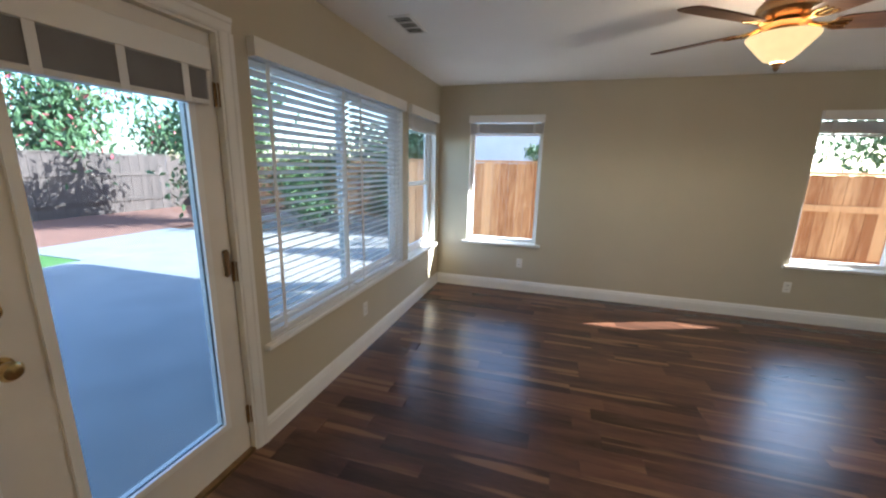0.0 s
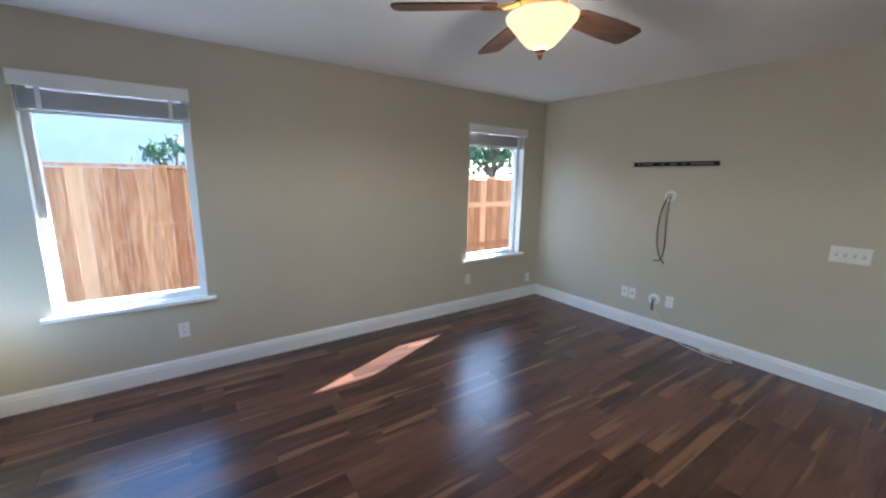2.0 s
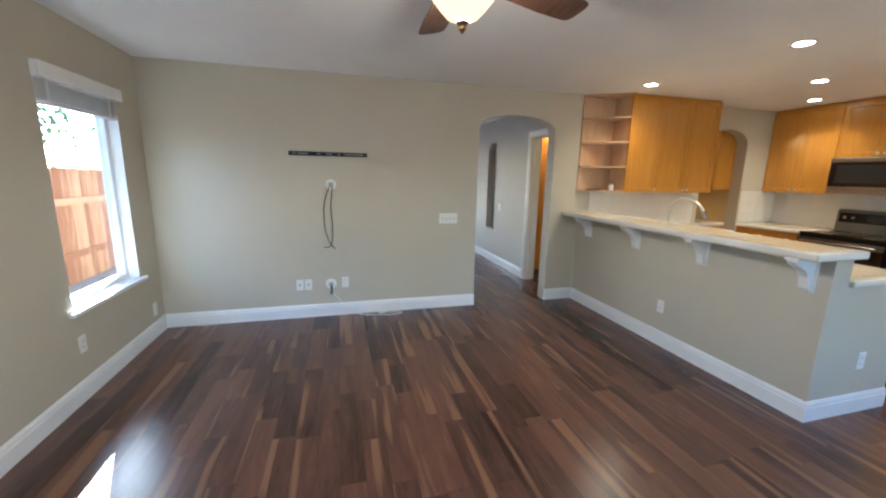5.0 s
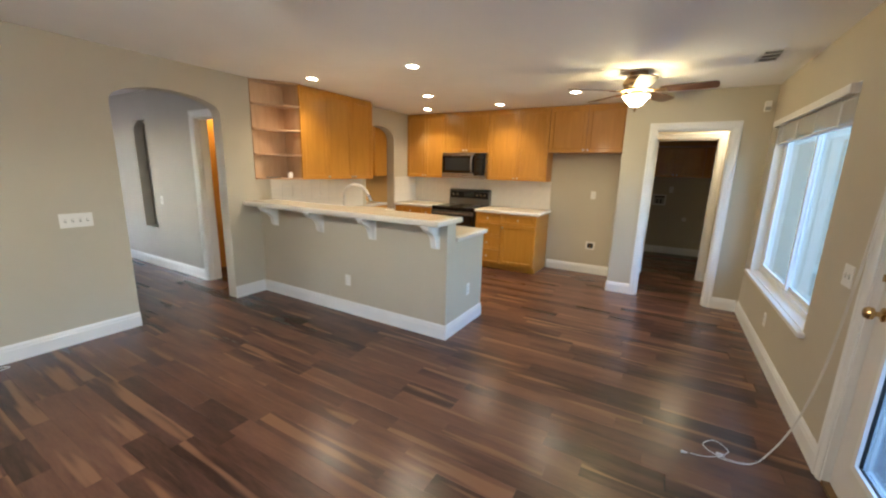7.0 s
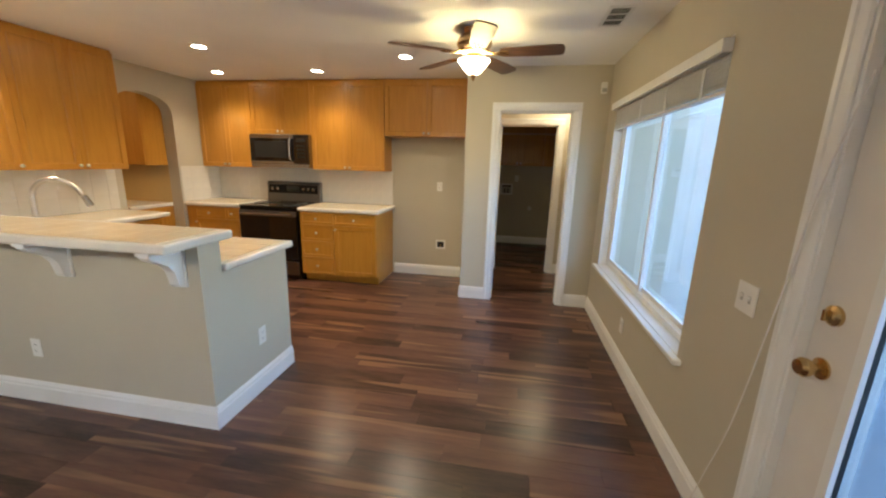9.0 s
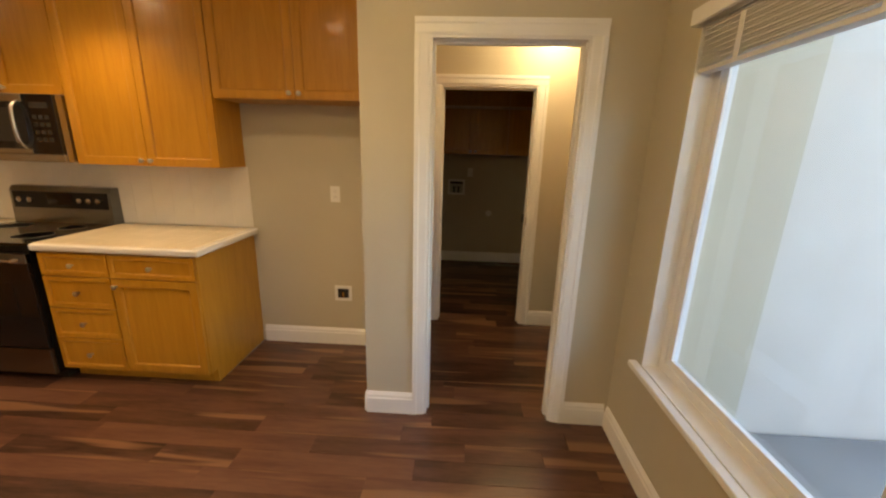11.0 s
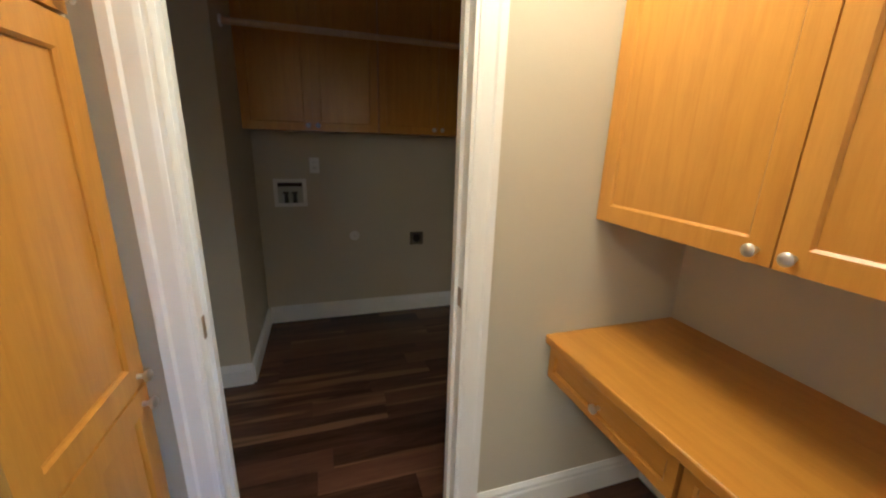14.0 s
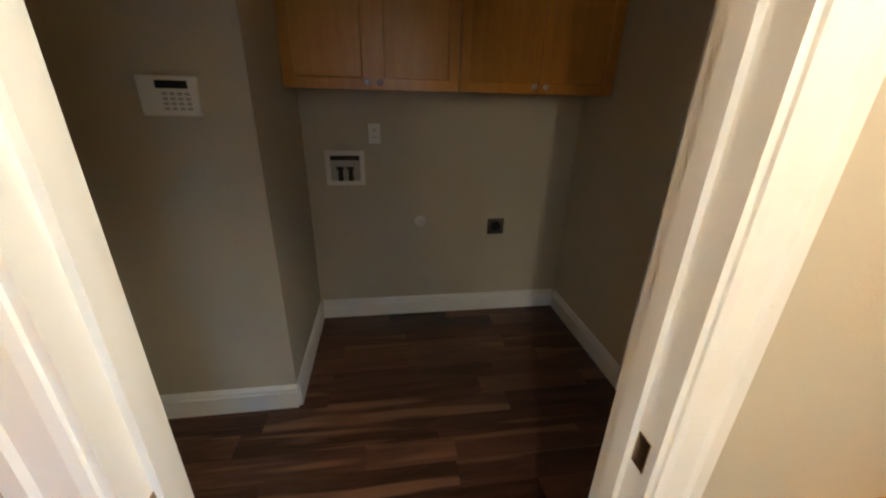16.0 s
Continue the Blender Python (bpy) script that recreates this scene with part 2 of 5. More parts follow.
LAMPGLASS = material("amber_lamp_glass", (0.62, 0.40, 0.18), 0.4, vary=0.12, scale=9, bump=0.0, emit=(1.0, 0.68, 0.33), strength=0.13)
LAMPWHITE = material("frosted_lamp_glass", (0.9, 0.85, 0.75), 0.4, vary=0.03, bump=0.0, emit=(1.0, 0.82, 0.52), strength=0.9)
CANGLOW = material("lit_lamp_lens", (0.9, 0.9, 0.85), 0.5, vary=0.0, bump=0.0, emit=(1.0, 0.86, 0.62), strength=3.0)
BLACKV = material("dark_void", (0.02, 0.02, 0.02), 0.9, vary=0.1, bump=0.0)
SCREEN = material("grey_lcd", (0.03, 0.03, 0.028), 0.25, vary=0.05, bump=0.0)
GREYB = material("grey_button", (0.42, 0.42, 0.38), 0.5, vary=0.03, bump=0.0)


# ---- mesh helpers ----
def box(bm, x0, x1, y0, y1, z0, z1, bevel=0.0):
    x0, x1, y0, y1, z0, z1 = min(x0, x1), max(x0, x1), min(y0, y1), max(y0, y1), min(z0, z1), max(z0, z1)
    v = [bm.verts.new((x, y, z)) for z in (z0, z1) for y in (y0, y1) for x in (x0, x1)]
    f = [bm.faces.new([v[i] for i in q]) for q in ((0, 2, 3, 1), (4, 5, 7, 6), (0, 1, 5, 4), (2, 6, 7, 3), (0, 4, 6, 2), (1, 3, 7, 5))]
    if bevel:
        edges = list({e for q in f for e in q.edges})
        bmesh.ops.bevel(bm, geom=edges, offset=bevel, segments=2, profile=0.5, affect="EDGES")
    return bm


def solid(x0, x1, y0, y1, z0, z1, bevel=0.0):
    return box(bmesh.new(), x0, x1, y0, y1, z0, z1, bevel)


def tube(bm, pts, r, seg=10, cap=True):
    """A round rod through the points; r: one radius, or one for each point."""
    pts = [Vector(p) for p in pts]
    rs = r if isinstance(r, (list, tuple)) else [r] * len(pts)
    rings, side = [], None
    for i, p in enumerate(pts):
        d = (pts[min(i + 1, len(pts) - 1)] - pts[max(i - 1, 0)]).normalized()
        if side is None:
            side = d.orthogonal().normalized()
        side = (side - d * side.dot(d)).normalized()
        up = d.cross(side)
        rings.append([bm.verts.new(p + rs[i] * (math.cos(a) * side + math.sin(a) * up)) for a in (2 * math.pi * k / seg for k in range(seg))])
    for a, b in zip(rings, rings[1:]):
        for k in range(seg):
            bm.faces.new((a[k], a[(k + 1) % seg], b[(k + 1) % seg], b[k]))
    if cap:
        bm.faces.new(list(reversed(rings[0])))
        bm.faces.new(rings[-1])
    return bm


def lathe(bm, profile, centre=(0, 0, 0), seg=28, axis="z"):
    """Turned shape from (radius, height) pairs."""
    c = Vector(centre)
    rings = []
    for r, h in profile:
        ring = []
        for k in range(seg):
            a = 2 * math.pi * k / seg
            p = (r * math.cos(a), r * math.sin(a), h)
            if axis == "x":
                p = (p[2], p[0], p[1])
            elif axis == "y":
                p = (p[0], p[2], p[1])
            ring.append(bm.verts.new(c + Vector(p)))
        rings.append(ring)
    for a, b in zip(rings, rings[1:]):
        for k in range(seg):
            bm.faces.new((a[k], a[(k + 1) % seg], b[(k + 1) % seg], b[k]))
    for ring in (rings[0], rings[-1]):
        bm.faces.new(ring)
    bmesh.ops.recalc_face_normals(bm, faces=bm.faces[:])
    return bm


def prism(bm, outline, axis, a0, a1):
    """A flat outline (two coordinates a point) pulled along an axis from a0 to a1."""
    def at(p, a):
        return {"x": (a, p[0], p[1]), "y": (p[0], a, p[1]), "z": (p[0], p[1], a)}[axis]
    lo = [bm.verts.new(at(p, a0)) for p in outline]
    hi = [bm.verts.new(at(p, a1)) for p in outline]
    n = len(outline)
    new_faces = [bm.faces.new(lo), bm.faces.new(list(reversed(hi)))]
    for k in range(n):
        new_faces.append(bm.faces.new((lo[k], hi[k], hi[(k + 1) % n], lo[(k + 1) % n])))
    bmesh.ops.recalc_face_normals(bm, faces=new_faces)
    return bm


def finish(name, bm, mat, smooth=False):
    me = bpy.data.meshes.new(name)
    bm.to_mesh(me)
    bm.free()
    me.materials.append(mat)
    if smooth:
        me.polygons.foreach_set("use_smooth", [True] * len(me.polygons))
        me.set_sharp_from_angle(angle=radians(40))
    return me


def part(name, bm, mat, parent=None, label="", smooth=False):
    ob = new(name, finish(name, bm, mat, smooth))
    if parent is not None:
        ob.parent = parent
        ob.matrix_parent_inverse = parent.matrix_basis.inverted()
    return tagged(ob, label)


def thing(name, place, label, category, group=""):
    ob = new(name)
    ob.empty_display_size = 0.1
    ob.matrix_basis = Matrix.Translation(place)
    return tagged(ob, label, category, group)


def structure(name, bm, mat, label="", category=""):
    return tagged(part(name, bm, mat), label, category or name.split("_")[0], kind="structure")


def wall(name, axis, at0, at1, a0, a1, openings=(), z0=0.0, z1=H, mat=PAINT, label="tan painted wall", arches=()):
    """A wall across an axis between at0 and at1, from a0 to a1, with openings (a0, a1, z0, z1). arches: (a0, a1, spring, top)."""
    holes = list(openings) + [(b0, b1, 0.0, top) for b0, b1, spring, top in arches]
    us = sorted({a0, a1, *(h[0] for h in holes), *(h[1] for h in holes)})
    zs = sorted({z0, z1, *(h[2] for h in holes), *(h[3] for h in holes)})
    us, zs = [u for u in us if a0 <= u <= a1], [z for z in zs if z0 <= z <= z1]
    bm = bmesh.new()

    def full(i, k):
        if not (0 <= i < len(us) - 1 and 0 <= k < len(zs) - 1):
            return False
        u, z = (us[i] + us[i + 1]) / 2, (zs[k] + zs[k + 1]) / 2
        return not any(h[0] < u < h[1] and h[2] < z < h[3] for h in holes)

    def vert(a, u, z):
        return bm.verts.new((a, u, z) if axis == "x" else (u, a, z))

    def quad(*c):
        bm.faces.new([vert(*p) for p in c])

    for i in range(len(us) - 1):
        for k in range(len(zs) - 1):
            if not full(i, k):
                continue
            u, v, z, w = us[i], us[i + 1], zs[k], zs[k + 1]
            for a in (at0, at1):
                quad((a, u, z), (a, v, z), (a, v, w), (a, u, w))
            if not full(i - 1, k):
                quad((at0, u, z), (at1, u, z), (at1, u, w), (at0, u, w))
            if not full(i + 1, k):
                quad((at0, v, z), (at1, v, z), (at1, v, w), (at0, v, w))
            if not full(i, k - 1):
                quad((at0, u, z), (at1, u, z), (at1, v, z), (at0, v, z))
            if not full(i, k + 1):
                quad((at0, u, w), (at1, u, w), (at1, v, w), (at0, v, w))
    for b0, b1, spring, top in arches:
        n = 24
        mid, half = (b0 + b1) / 2, (b1 - b0) / 2
        line = [(mid - half * math.cos(math.pi * k / n), spring + (top - spring) * math.sin(math.pi * k / n) ** 0.8) for k in range(n + 1)]
        for (u, z), (v, w) in zip(line, line[1:]):
            for a in (at0, at1):
                quad((a, u, z), (a, v, w), (a, v, top), (a, u, top))
            quad((at0, u, z), (at1, u, z), (at1, v, w), (at0, v, w))
    bmesh.ops.remove_doubles(bm, verts=bm.verts[:], dist=1e-5)
    bmesh.ops.recalc_face_normals(bm, faces=bm.faces[:])
    return structure(name, bm, mat, label, "wall")


# ---- structure ----
T = 0.15
W1, W2, W3 = (-3.03, -1.16), (-1.02, -0.13), (-6.645, -4.80)
WZ = (0.56, 2.06)
DOOR = (-4.11, -3.19)
NA, NB = (0.385, 1.24), (3.77, 4.62)
wall("wall_west", "x", -T, 0.0, -6.93, T, [(*W1, *WZ), (*W2, *WZ), (*W3, *WZ), (*DOOR, 0.0, 2.06)], label="tan painted wall with windows and a glazed door")
wall("wall_north", "y", 0.0, T, 0.0, 5.13, [(*NA, 0.60, 2.07), (*NB, 0.60, 2.07)], label="tan painted wall with two tall windows")
wall("wall_east", "x", 4.98, 5.13, -7.90, 0.0, label="tan painted wall with arched openings", arches=[(-4.08, -3.15, 1.99, 2.17), (-7.02, -6.30, 1.95, 2.17)])
wall("wall_south", "y", -7.90, -7.70, 1.39, 4.98, label="tan painted kitchen wall")
wall("wall_stub", "x", 1.20, 1.39, -7.765, -6.93, label="tan painted end of a partition wall")
wall("wall_passage", "y", -7.05, -6.93, -0.72, 1.20, [(0.318, 1.052, 0.0, 2.03)], label="tan painted wall with a doorway")
wall("wall_laundry", "y", -8.34, -8.22, -0.72, 2.30, [(0.31, 1.07, 0.0, 2.02)], label="tan painted wall with a doorway")
wall("wall_mud_west", "x", -0.72, -0.575, -8.22, -7.05, label="tan painted wall behind a desk")
wall("wall_laundry_west", "x", -0.65, -0.50, -10.36, -8.34, label="tan painted laundry wall with a side door")
wall("wall_pantry_side", "x", 1.39, 1.54, -8.22, -7.90, label="tan painted wall beside a tall cupboard")
wall("wall_keypad", "y", -9.52, -9.40, 1.19, 2.30, label="tan painted laundry wall with a keypad")
wall("wall_recess", "x", 1.19, 1.31, -10.21, -9.52, label="tan painted side of the laundry recess")
wall("wall_laundry_back", "y", -10.36, -10.21, -0.50, 1.31, label="tan painted laundry wall")
wall("wall_laundry_east", "x", 2.30, 2.42, -9.52, -8.22, label="tan painted laundry wall")
# hall beyond the arch
wall("wall_hall_south", "y", -4.43, -4.28, 5.13, 8.25, [(5.17, 5.90, 0.0, 2.05), (7.13, 7.50, 0.58, 2.07)], label="grey-tan hall wall with a door and a niche", mat=PAINT_HALL)
wall("wall_hall_far", "y", -6.0, -5.85, 8.25, 10.6, label="grey-tan hall wall", mat=PAINT_HALL)
wall("wall_hall_turn", "x", 8.10, 8.25, -5.85, -4.43, label="grey-tan hall wall", mat=PAINT_HALL)
wall("wall_front_room", "y", 0.0, 0.15, 5.13, 10.75, label="grey-tan front room wall", mat=PAINT_HALL)
wall("wall_front", "x", 10.6, 10.75, -6.0, 0.0, [(-4.12, -3.20, 0.0, 2.05), (-2.4, -0.8, 0.7, 2.06)], label="grey-tan hall wall with the front door", mat=PAINT_HALL)
wall("wall_pantry_room", "y", -7.2, -7.05, 5.13, 8.10, label="yellow painted room wall", mat=PAINT_YELLOW)
wall("wall_pantry_room_east", "x", 7.0, 7.12, -7.05, -4.43, label="yellow painted room wall", mat=PAINT_YELLOW)

structure("ceiling", solid(-0.72, 10.75, -10.36, T, H, H + 0.05), CEIL, "white textured ceiling", "ceiling")
structure("floor", solid(-0.15, 10.75, -7.2, T, -0.14, -0.012), BLACKV, "dark walnut laminate plank floor", "floor")
structure("floor_back", solid(-0.72, 2.42, -10.36, -7.2, -0.14, -0.012), BLACKV, "dark walnut laminate plank floor", "floor")
def turned(x, y, deg):
    return Matrix.Translation((x, y, 0)) @ Matrix.Rotation(radians(deg), 4, "Z")


# Frames of reference on the walls: u along the wall, v into the wall (the room lies at v < 0), z up.
ON_W, ON_N, ON_E = turned(0, 0, 90), turned(0, 0, 0), turned(4.98, 0, -90)
ON_S, ON_P, ON_L = turned(0, -7.70, 180), turned(0, -6.93, 180), turned(0, -8.22, 180)
ON_K, ON_B, ON_MW, ON_ME = turned(0, -9.40, 180), turned(0, -10.21, 180), turned(-0.575, 0, 90), turned(1.20, 0, -90)
ON_LW = turned(-0.50, 0, 90)
ON_BAR, ON_BARW = turned(0, -4.46, 180), turned(2.43, 0, -90)
ON_HALL = turned(0, -4.28, 180)


def on(m, bm):
    bm.transform(m)
    return bm


def base_at(m, u, v, z):
    return m @ Vector((u, v, z))


# ---- baseboards, casings ----
def baseboard(m, u0, u1, h=0.135):
    prof = [(0, 0), (-0.016, 0), (-0.016, h * 0.70), (-0.012, h * 0.76), (-0.012, h * 0.86), (-0.006, h * 0.95), (-0.004, h), (0, h)]
    bm = prism(bmesh.new(), prof, "x", u0, u1)
    structure("baseboard", on(m, bm), TRIM, "white painted moulded baseboard", "baseboard")


for m, u0, u1 in [(ON_W, -3.125, -0.016), (ON_W, -6.914, -4.175), (ON_N, 0.0, 4.98), (ON_E, 0.016, 3.15), (ON_E, 4.08, 4.444),
                  (ON_S, -2.40, -1.406), (ON_P, -0.248, -0.016), (ON_P, -1.39, -1.122), (ON_ME, 7.05, 7.765), (ON_L, -0.235, 0.559),
                  (ON_L, -1.20, -1.145), (ON_B, -1.174, 0.484), (ON_K, -2.29, -1.19), (ON_LW, -10.194, -9.32), (ON_BAR, -4.964, -2.414),
                  (turned(1.39, 0, 90), -7.684, -6.93), (turned(0, -4.28, 180), -8.25, -5.975)]:
    baseboard(m, u0, u1)
baseboard(turned(2.43, 0, -90), 4.46, 5.21)
baseboard(turned(1.19, 0, -90), 9.40, 10.194)
baseboard(ON_MW, -8.204, -7.05)


def casing(m, u0, u1, top, width=0.07, depth=0.13, name="trim", label="white painted door casing", jamb=True):
    """Casing round an opening, with the lining of the opening."""
    prof = [(0.0, 0.0), (0.0, -0.018), (0.30, -0.018), (0.40, -0.013), (0.85, -0.010), (1.0, -0.006), (1.0, 0.0)]
    bm = bmesh.new()
    prism(bm, [(u0 - width + f * width, d) for f, d in prof], "z", 0, top)
    prism(bm, [(u1 + width - f * width, d) for f, d in prof], "z", 0, top)
    prism(bm, [(d, top + width - f * width) for f, d in prof], "x", u0 - width, u1 + width)
    if jamb:
        box(bm, u0, u0 + 0.012, 0.0, depth, 0, top)
        box(bm, u1 - 0.012, u1, 0.0, depth, 0, top)
        box(bm, u0 + 0.012, u1 - 0.012, 0.0, depth, top - 0.012, top)
        box(bm, u0 + 0.012, u0 + 0.024, 0.05, 0.085, 0, top - 0.012)
        box(bm, u1 - 0.024, u1 - 0.012, 0.05, 0.085, 0, top - 0.012)
        box(bm, u0 + 0.024, u1 - 0.024, 0.05, 0.085, top - 0.024, top - 0.012)
    return structure(name, on(m, bm), TRIM, label, "door casing")


passage_trim = casing(ON_P, -1.052, -0.318, 2.03, depth=0.12)
laundry_trim = casing(ON_L, -1.07, -0.31, 2.02, width=0.075, depth=0.12)
casing(ON_HALL, -5.90, -5.17, 2.05, width=0.075, depth=0.15)
casing(turned(0, -7.05, 0), 0.318, 1.052, 2.03, jamb=False)
casing(turned(0, -8.34, 0), 0.31, 1.07, 2.02, jamb=False)

# ---- windows ----
def window(m, u0, u1, z0, z1, kind, name, label):
    w = structure(name, on(m, ring_frame(u0, u1, 0.075, 0.135, z0, z1, 0.045)), VINYL, label, "window")
    um, zm = (u0 + u1) / 2, z0 + (z1 - z0) * 0.50
    if kind == "slider":
        part("sash", on(m, ring_frame(u0 + 0.045, um + 0.02, 0.082, 0.102, z0 + 0.045, z1 - 0.045, 0.035)), VINYL, w)
        part("sash", on(m, ring_frame(um - 0.02, u1 - 0.045, 0.106, 0.126, z0 + 0.045, z1 - 0.045, 0.035)), VINYL, w)
        panes = [(u0 + 0.08, um - 0.015, 0.092, z0 + 0.08, z1 - 0.08), (um + 0.015, u1 - 0.08, 0.116, z0 + 0.08, z1 - 0.08)]
    elif kind == "hung":
        part("sash", on(m, ring_frame(u0 + 0.045, u1 - 0.045, 0.080, 0.102, z0 + 0.045, zm + 0.02, 0.038)), VINYL, w)
        part("sash", on(m, ring_frame(u0 + 0.045, u1 - 0.045, 0.106, 0.126, zm - 0.02, z1 - 0.045, 0.038)), VINYL, w)
        panes = [(u0 + 0.083, u1 - 0.083, 0.091, z0 + 0.083, zm - 0.018), (u0 + 0.083, u1 - 0.083, 0.116, zm + 0.018, z1 - 0.083)]
    else:
        panes = [(u0 + 0.045, u1 - 0.045, 0.105, z0 + 0.045, z1 - 0.045)]
    for a, b, v, c, d in panes:
        p = part("pane", on(m, solid(a, b, v - 0.002, v + 0.002, c, d)), SCREENED if name == "window_1" else GLASS, w)
        p.visible_shadow = False
    bm = solid(u0 - 0.055, u1 + 0.055, -0.04, 0.0, z0 - 0.03, z0, 0.006)
    box(bm, u0, u1, 0.0, 0.075, z0 - 0.02, z0 + 0.004)
    part("window_sill", on(m, bm), TRIM, w, "white painted sill")
    bm = bmesh.new()
    box(bm, u0, u0 + 0.004, 0.001, 0.075, z0 + 0.004, z1)
    box(bm, u1 - 0.004, u1, 0.001, 0.075, z0 + 0.004, z1)
    box(bm, u0, u1, 0.001, 0.075, z1 - 0.004, z1)
    part("reveal", on(m, bm), TRIM, w, "white painted reveal")
    return w


def ring_frame(u0, u1, v0, v1, z0, z1, w, slope=0.0):
    """A rectangular frame in one piece; slope: how far the inner edge of its room side is cut back."""
    bm = bmesh.new()

    def loop(d, v):
        return [bm.verts.new(p) for p in ((u0 + d, v, z0 + d), (u1 - d, v, z0 + d), (u1 - d, v, z1 - d), (u0 + d, v, z1 - d))]
    loops = [loop(0, v1), loop(0, v0), loop(w - slope, v0)] + ([loop(w, v0 + slope)] if slope else []) + [loop(w, v1)]
    for a, b in zip(loops, loops[1:] + loops[:1]):
        for k in range(4):
            bm.faces.new((a[k], a[(k + 1) % 4], b[(k + 1) % 4], b[k]))
    bmesh.ops.recalc_face_normals(bm, faces=bm.faces[:])
    return bm


window(ON_W, *W1, *WZ, "slider", "window_1", "wide white vinyl sliding window")
window(ON_W, *W2, *WZ, "hung", "window_2", "narrow white vinyl hung window")
window(ON_W, *W3, *WZ, "slider", "window_3", "wide white vinyl sliding window over the dining corner")
window(ON_N, *NA, 0.60, 2.07, "fixed", "window_4", "tall white vinyl window facing the fence")
window(ON_N, *NB, 0.60, 2.07, "fixed", "window_5", "tall white vinyl window facing the fence")


def blind(m, u0, u1, ztop, zbot, label, tilt=0.0, stack=False, pitch=0.042, tapes=2, fascia=0.075):
    """Horizontal blind with its valance; stack: raised, its slats lying on one another."""
    b = thing("window_blind", base_at(m, (u0 + u1) / 2, -0.02, zbot), label, "blind", "window blinds")
    bm = solid(u0 - 0.012, u1 + 0.012, -0.045, -0.030, ztop - fascia, ztop + 0.012, 0.004)
    box(bm, u0 - 0.012, u0, -0.030, 0.0, ztop - fascia, ztop + 0.012)
    box(bm, u1, u1 + 0.012, -0.030, 0.0, ztop - fascia, ztop + 0.012)
    part("valance", on(m, bm), TRIM, b, "white valance board")
    part("head_rail", on(m, solid(u0, u1, 0.0, 0.045, ztop - min(0.06, fascia), ztop - 0.006)), BLIND, b)
    z = ztop - (fascia + 0.010 if stack else 0.095)
    step = 0.0062 if stack else pitch
    n = int(0.115 / step) + (4 if fascia < 0.06 else 0) if stack else int((z - zbot) / step)
    me = None
    for k in range(n):
        zc = z - k * step
        if me is None:
            bm = bmesh.new()
            prof = [(0.0, 0.0), (0.025, 0.003), (0.05, 0.0), (0.05, 0.003), (0.025, 0.006), (0.0, 0.003)]
            prism(bm, [(p[0] - 0.025, p[1]) for p in prof], "x", u0 + 0.006, u1 - 0.006)
            bm.transform(Matrix.Rotation(radians(tilt), 4, "X"))
            bm.transform(m.to_3x3().to_4x4())
            me = finish("slat", bm, BLIND)
        s = new("slat", me)
        s.parent = b
        s.matrix_parent_inverse = b.matrix_basis.inverted()
        s.location = base_at(m, 0, 0.026, zc) if not stack else base_at(m, 0, 0.026 + 0.003 * math.sin(k * 2.1), zc)
    low = z - n * step
    part("bottom_rail", on(m, solid(u0 + 0.004, u1 - 0.004, 0.004, 0.05, low - 0.018, low - 0.002, 0.004)), BLIND, b)
    for k in range(tapes):
        u = u0 + (u1 - u0) * (0.12 + 0.76 * k / max(tapes - 1, 1))
        part("ladder_tape", on(m, solid(u - 0.012, u + 0.012, -0.003, -0.001, low - 0.018, ztop - 0.06)), VINYL, b)
    return b


blind(ON_W, -3.02, -2.09, 2.075, 0.60, "lowered white slatted blind, slats open", tilt=-24, pitch=0.043)
blind(ON_W, -2.08, -1.17, 2.075, 0.60, "lowered white slatted blind, slats open", tilt=-24, pitch=0.043)
blind(ON_W, -1.01, -0.14, 2.075, 1.80, "raised white slatted blind", stack=True)
blind(ON_W, -6.635, -4.81, 2.035, 1.80, "raised wide white slatted blind", stack=True, tapes=4, fascia=0.045)
blind(ON_N, 0.39, 1.235, 2.085, 1.80, "raised white slatted blind", stack=True)
blind(ON_N, 3.775, 4.615, 2.085, 1.80, "raised white slatted blind", stack=True)


# ---- patio door ----
def knob(m, u, z, parent, v=0.0, r=0.027):
    bm = lathe(bmesh.new(), [(0.001, 0), (0.032, 0), (0.032, 0.006), (0.012, 0.010), (0.011, 0.030), (r, 0.038), (r * 1.08, 0.052), (r * 0.8, 0.064), (0.001, 0.067)], seg=20)
    bm.transform(Matrix.Rotation(radians(90), 4, "X"))
    bm.transform(Matrix.Translation((u, v, z)))
    return part("door_knob", on(m, bm), BRASS, parent, "polished brass knob", True)


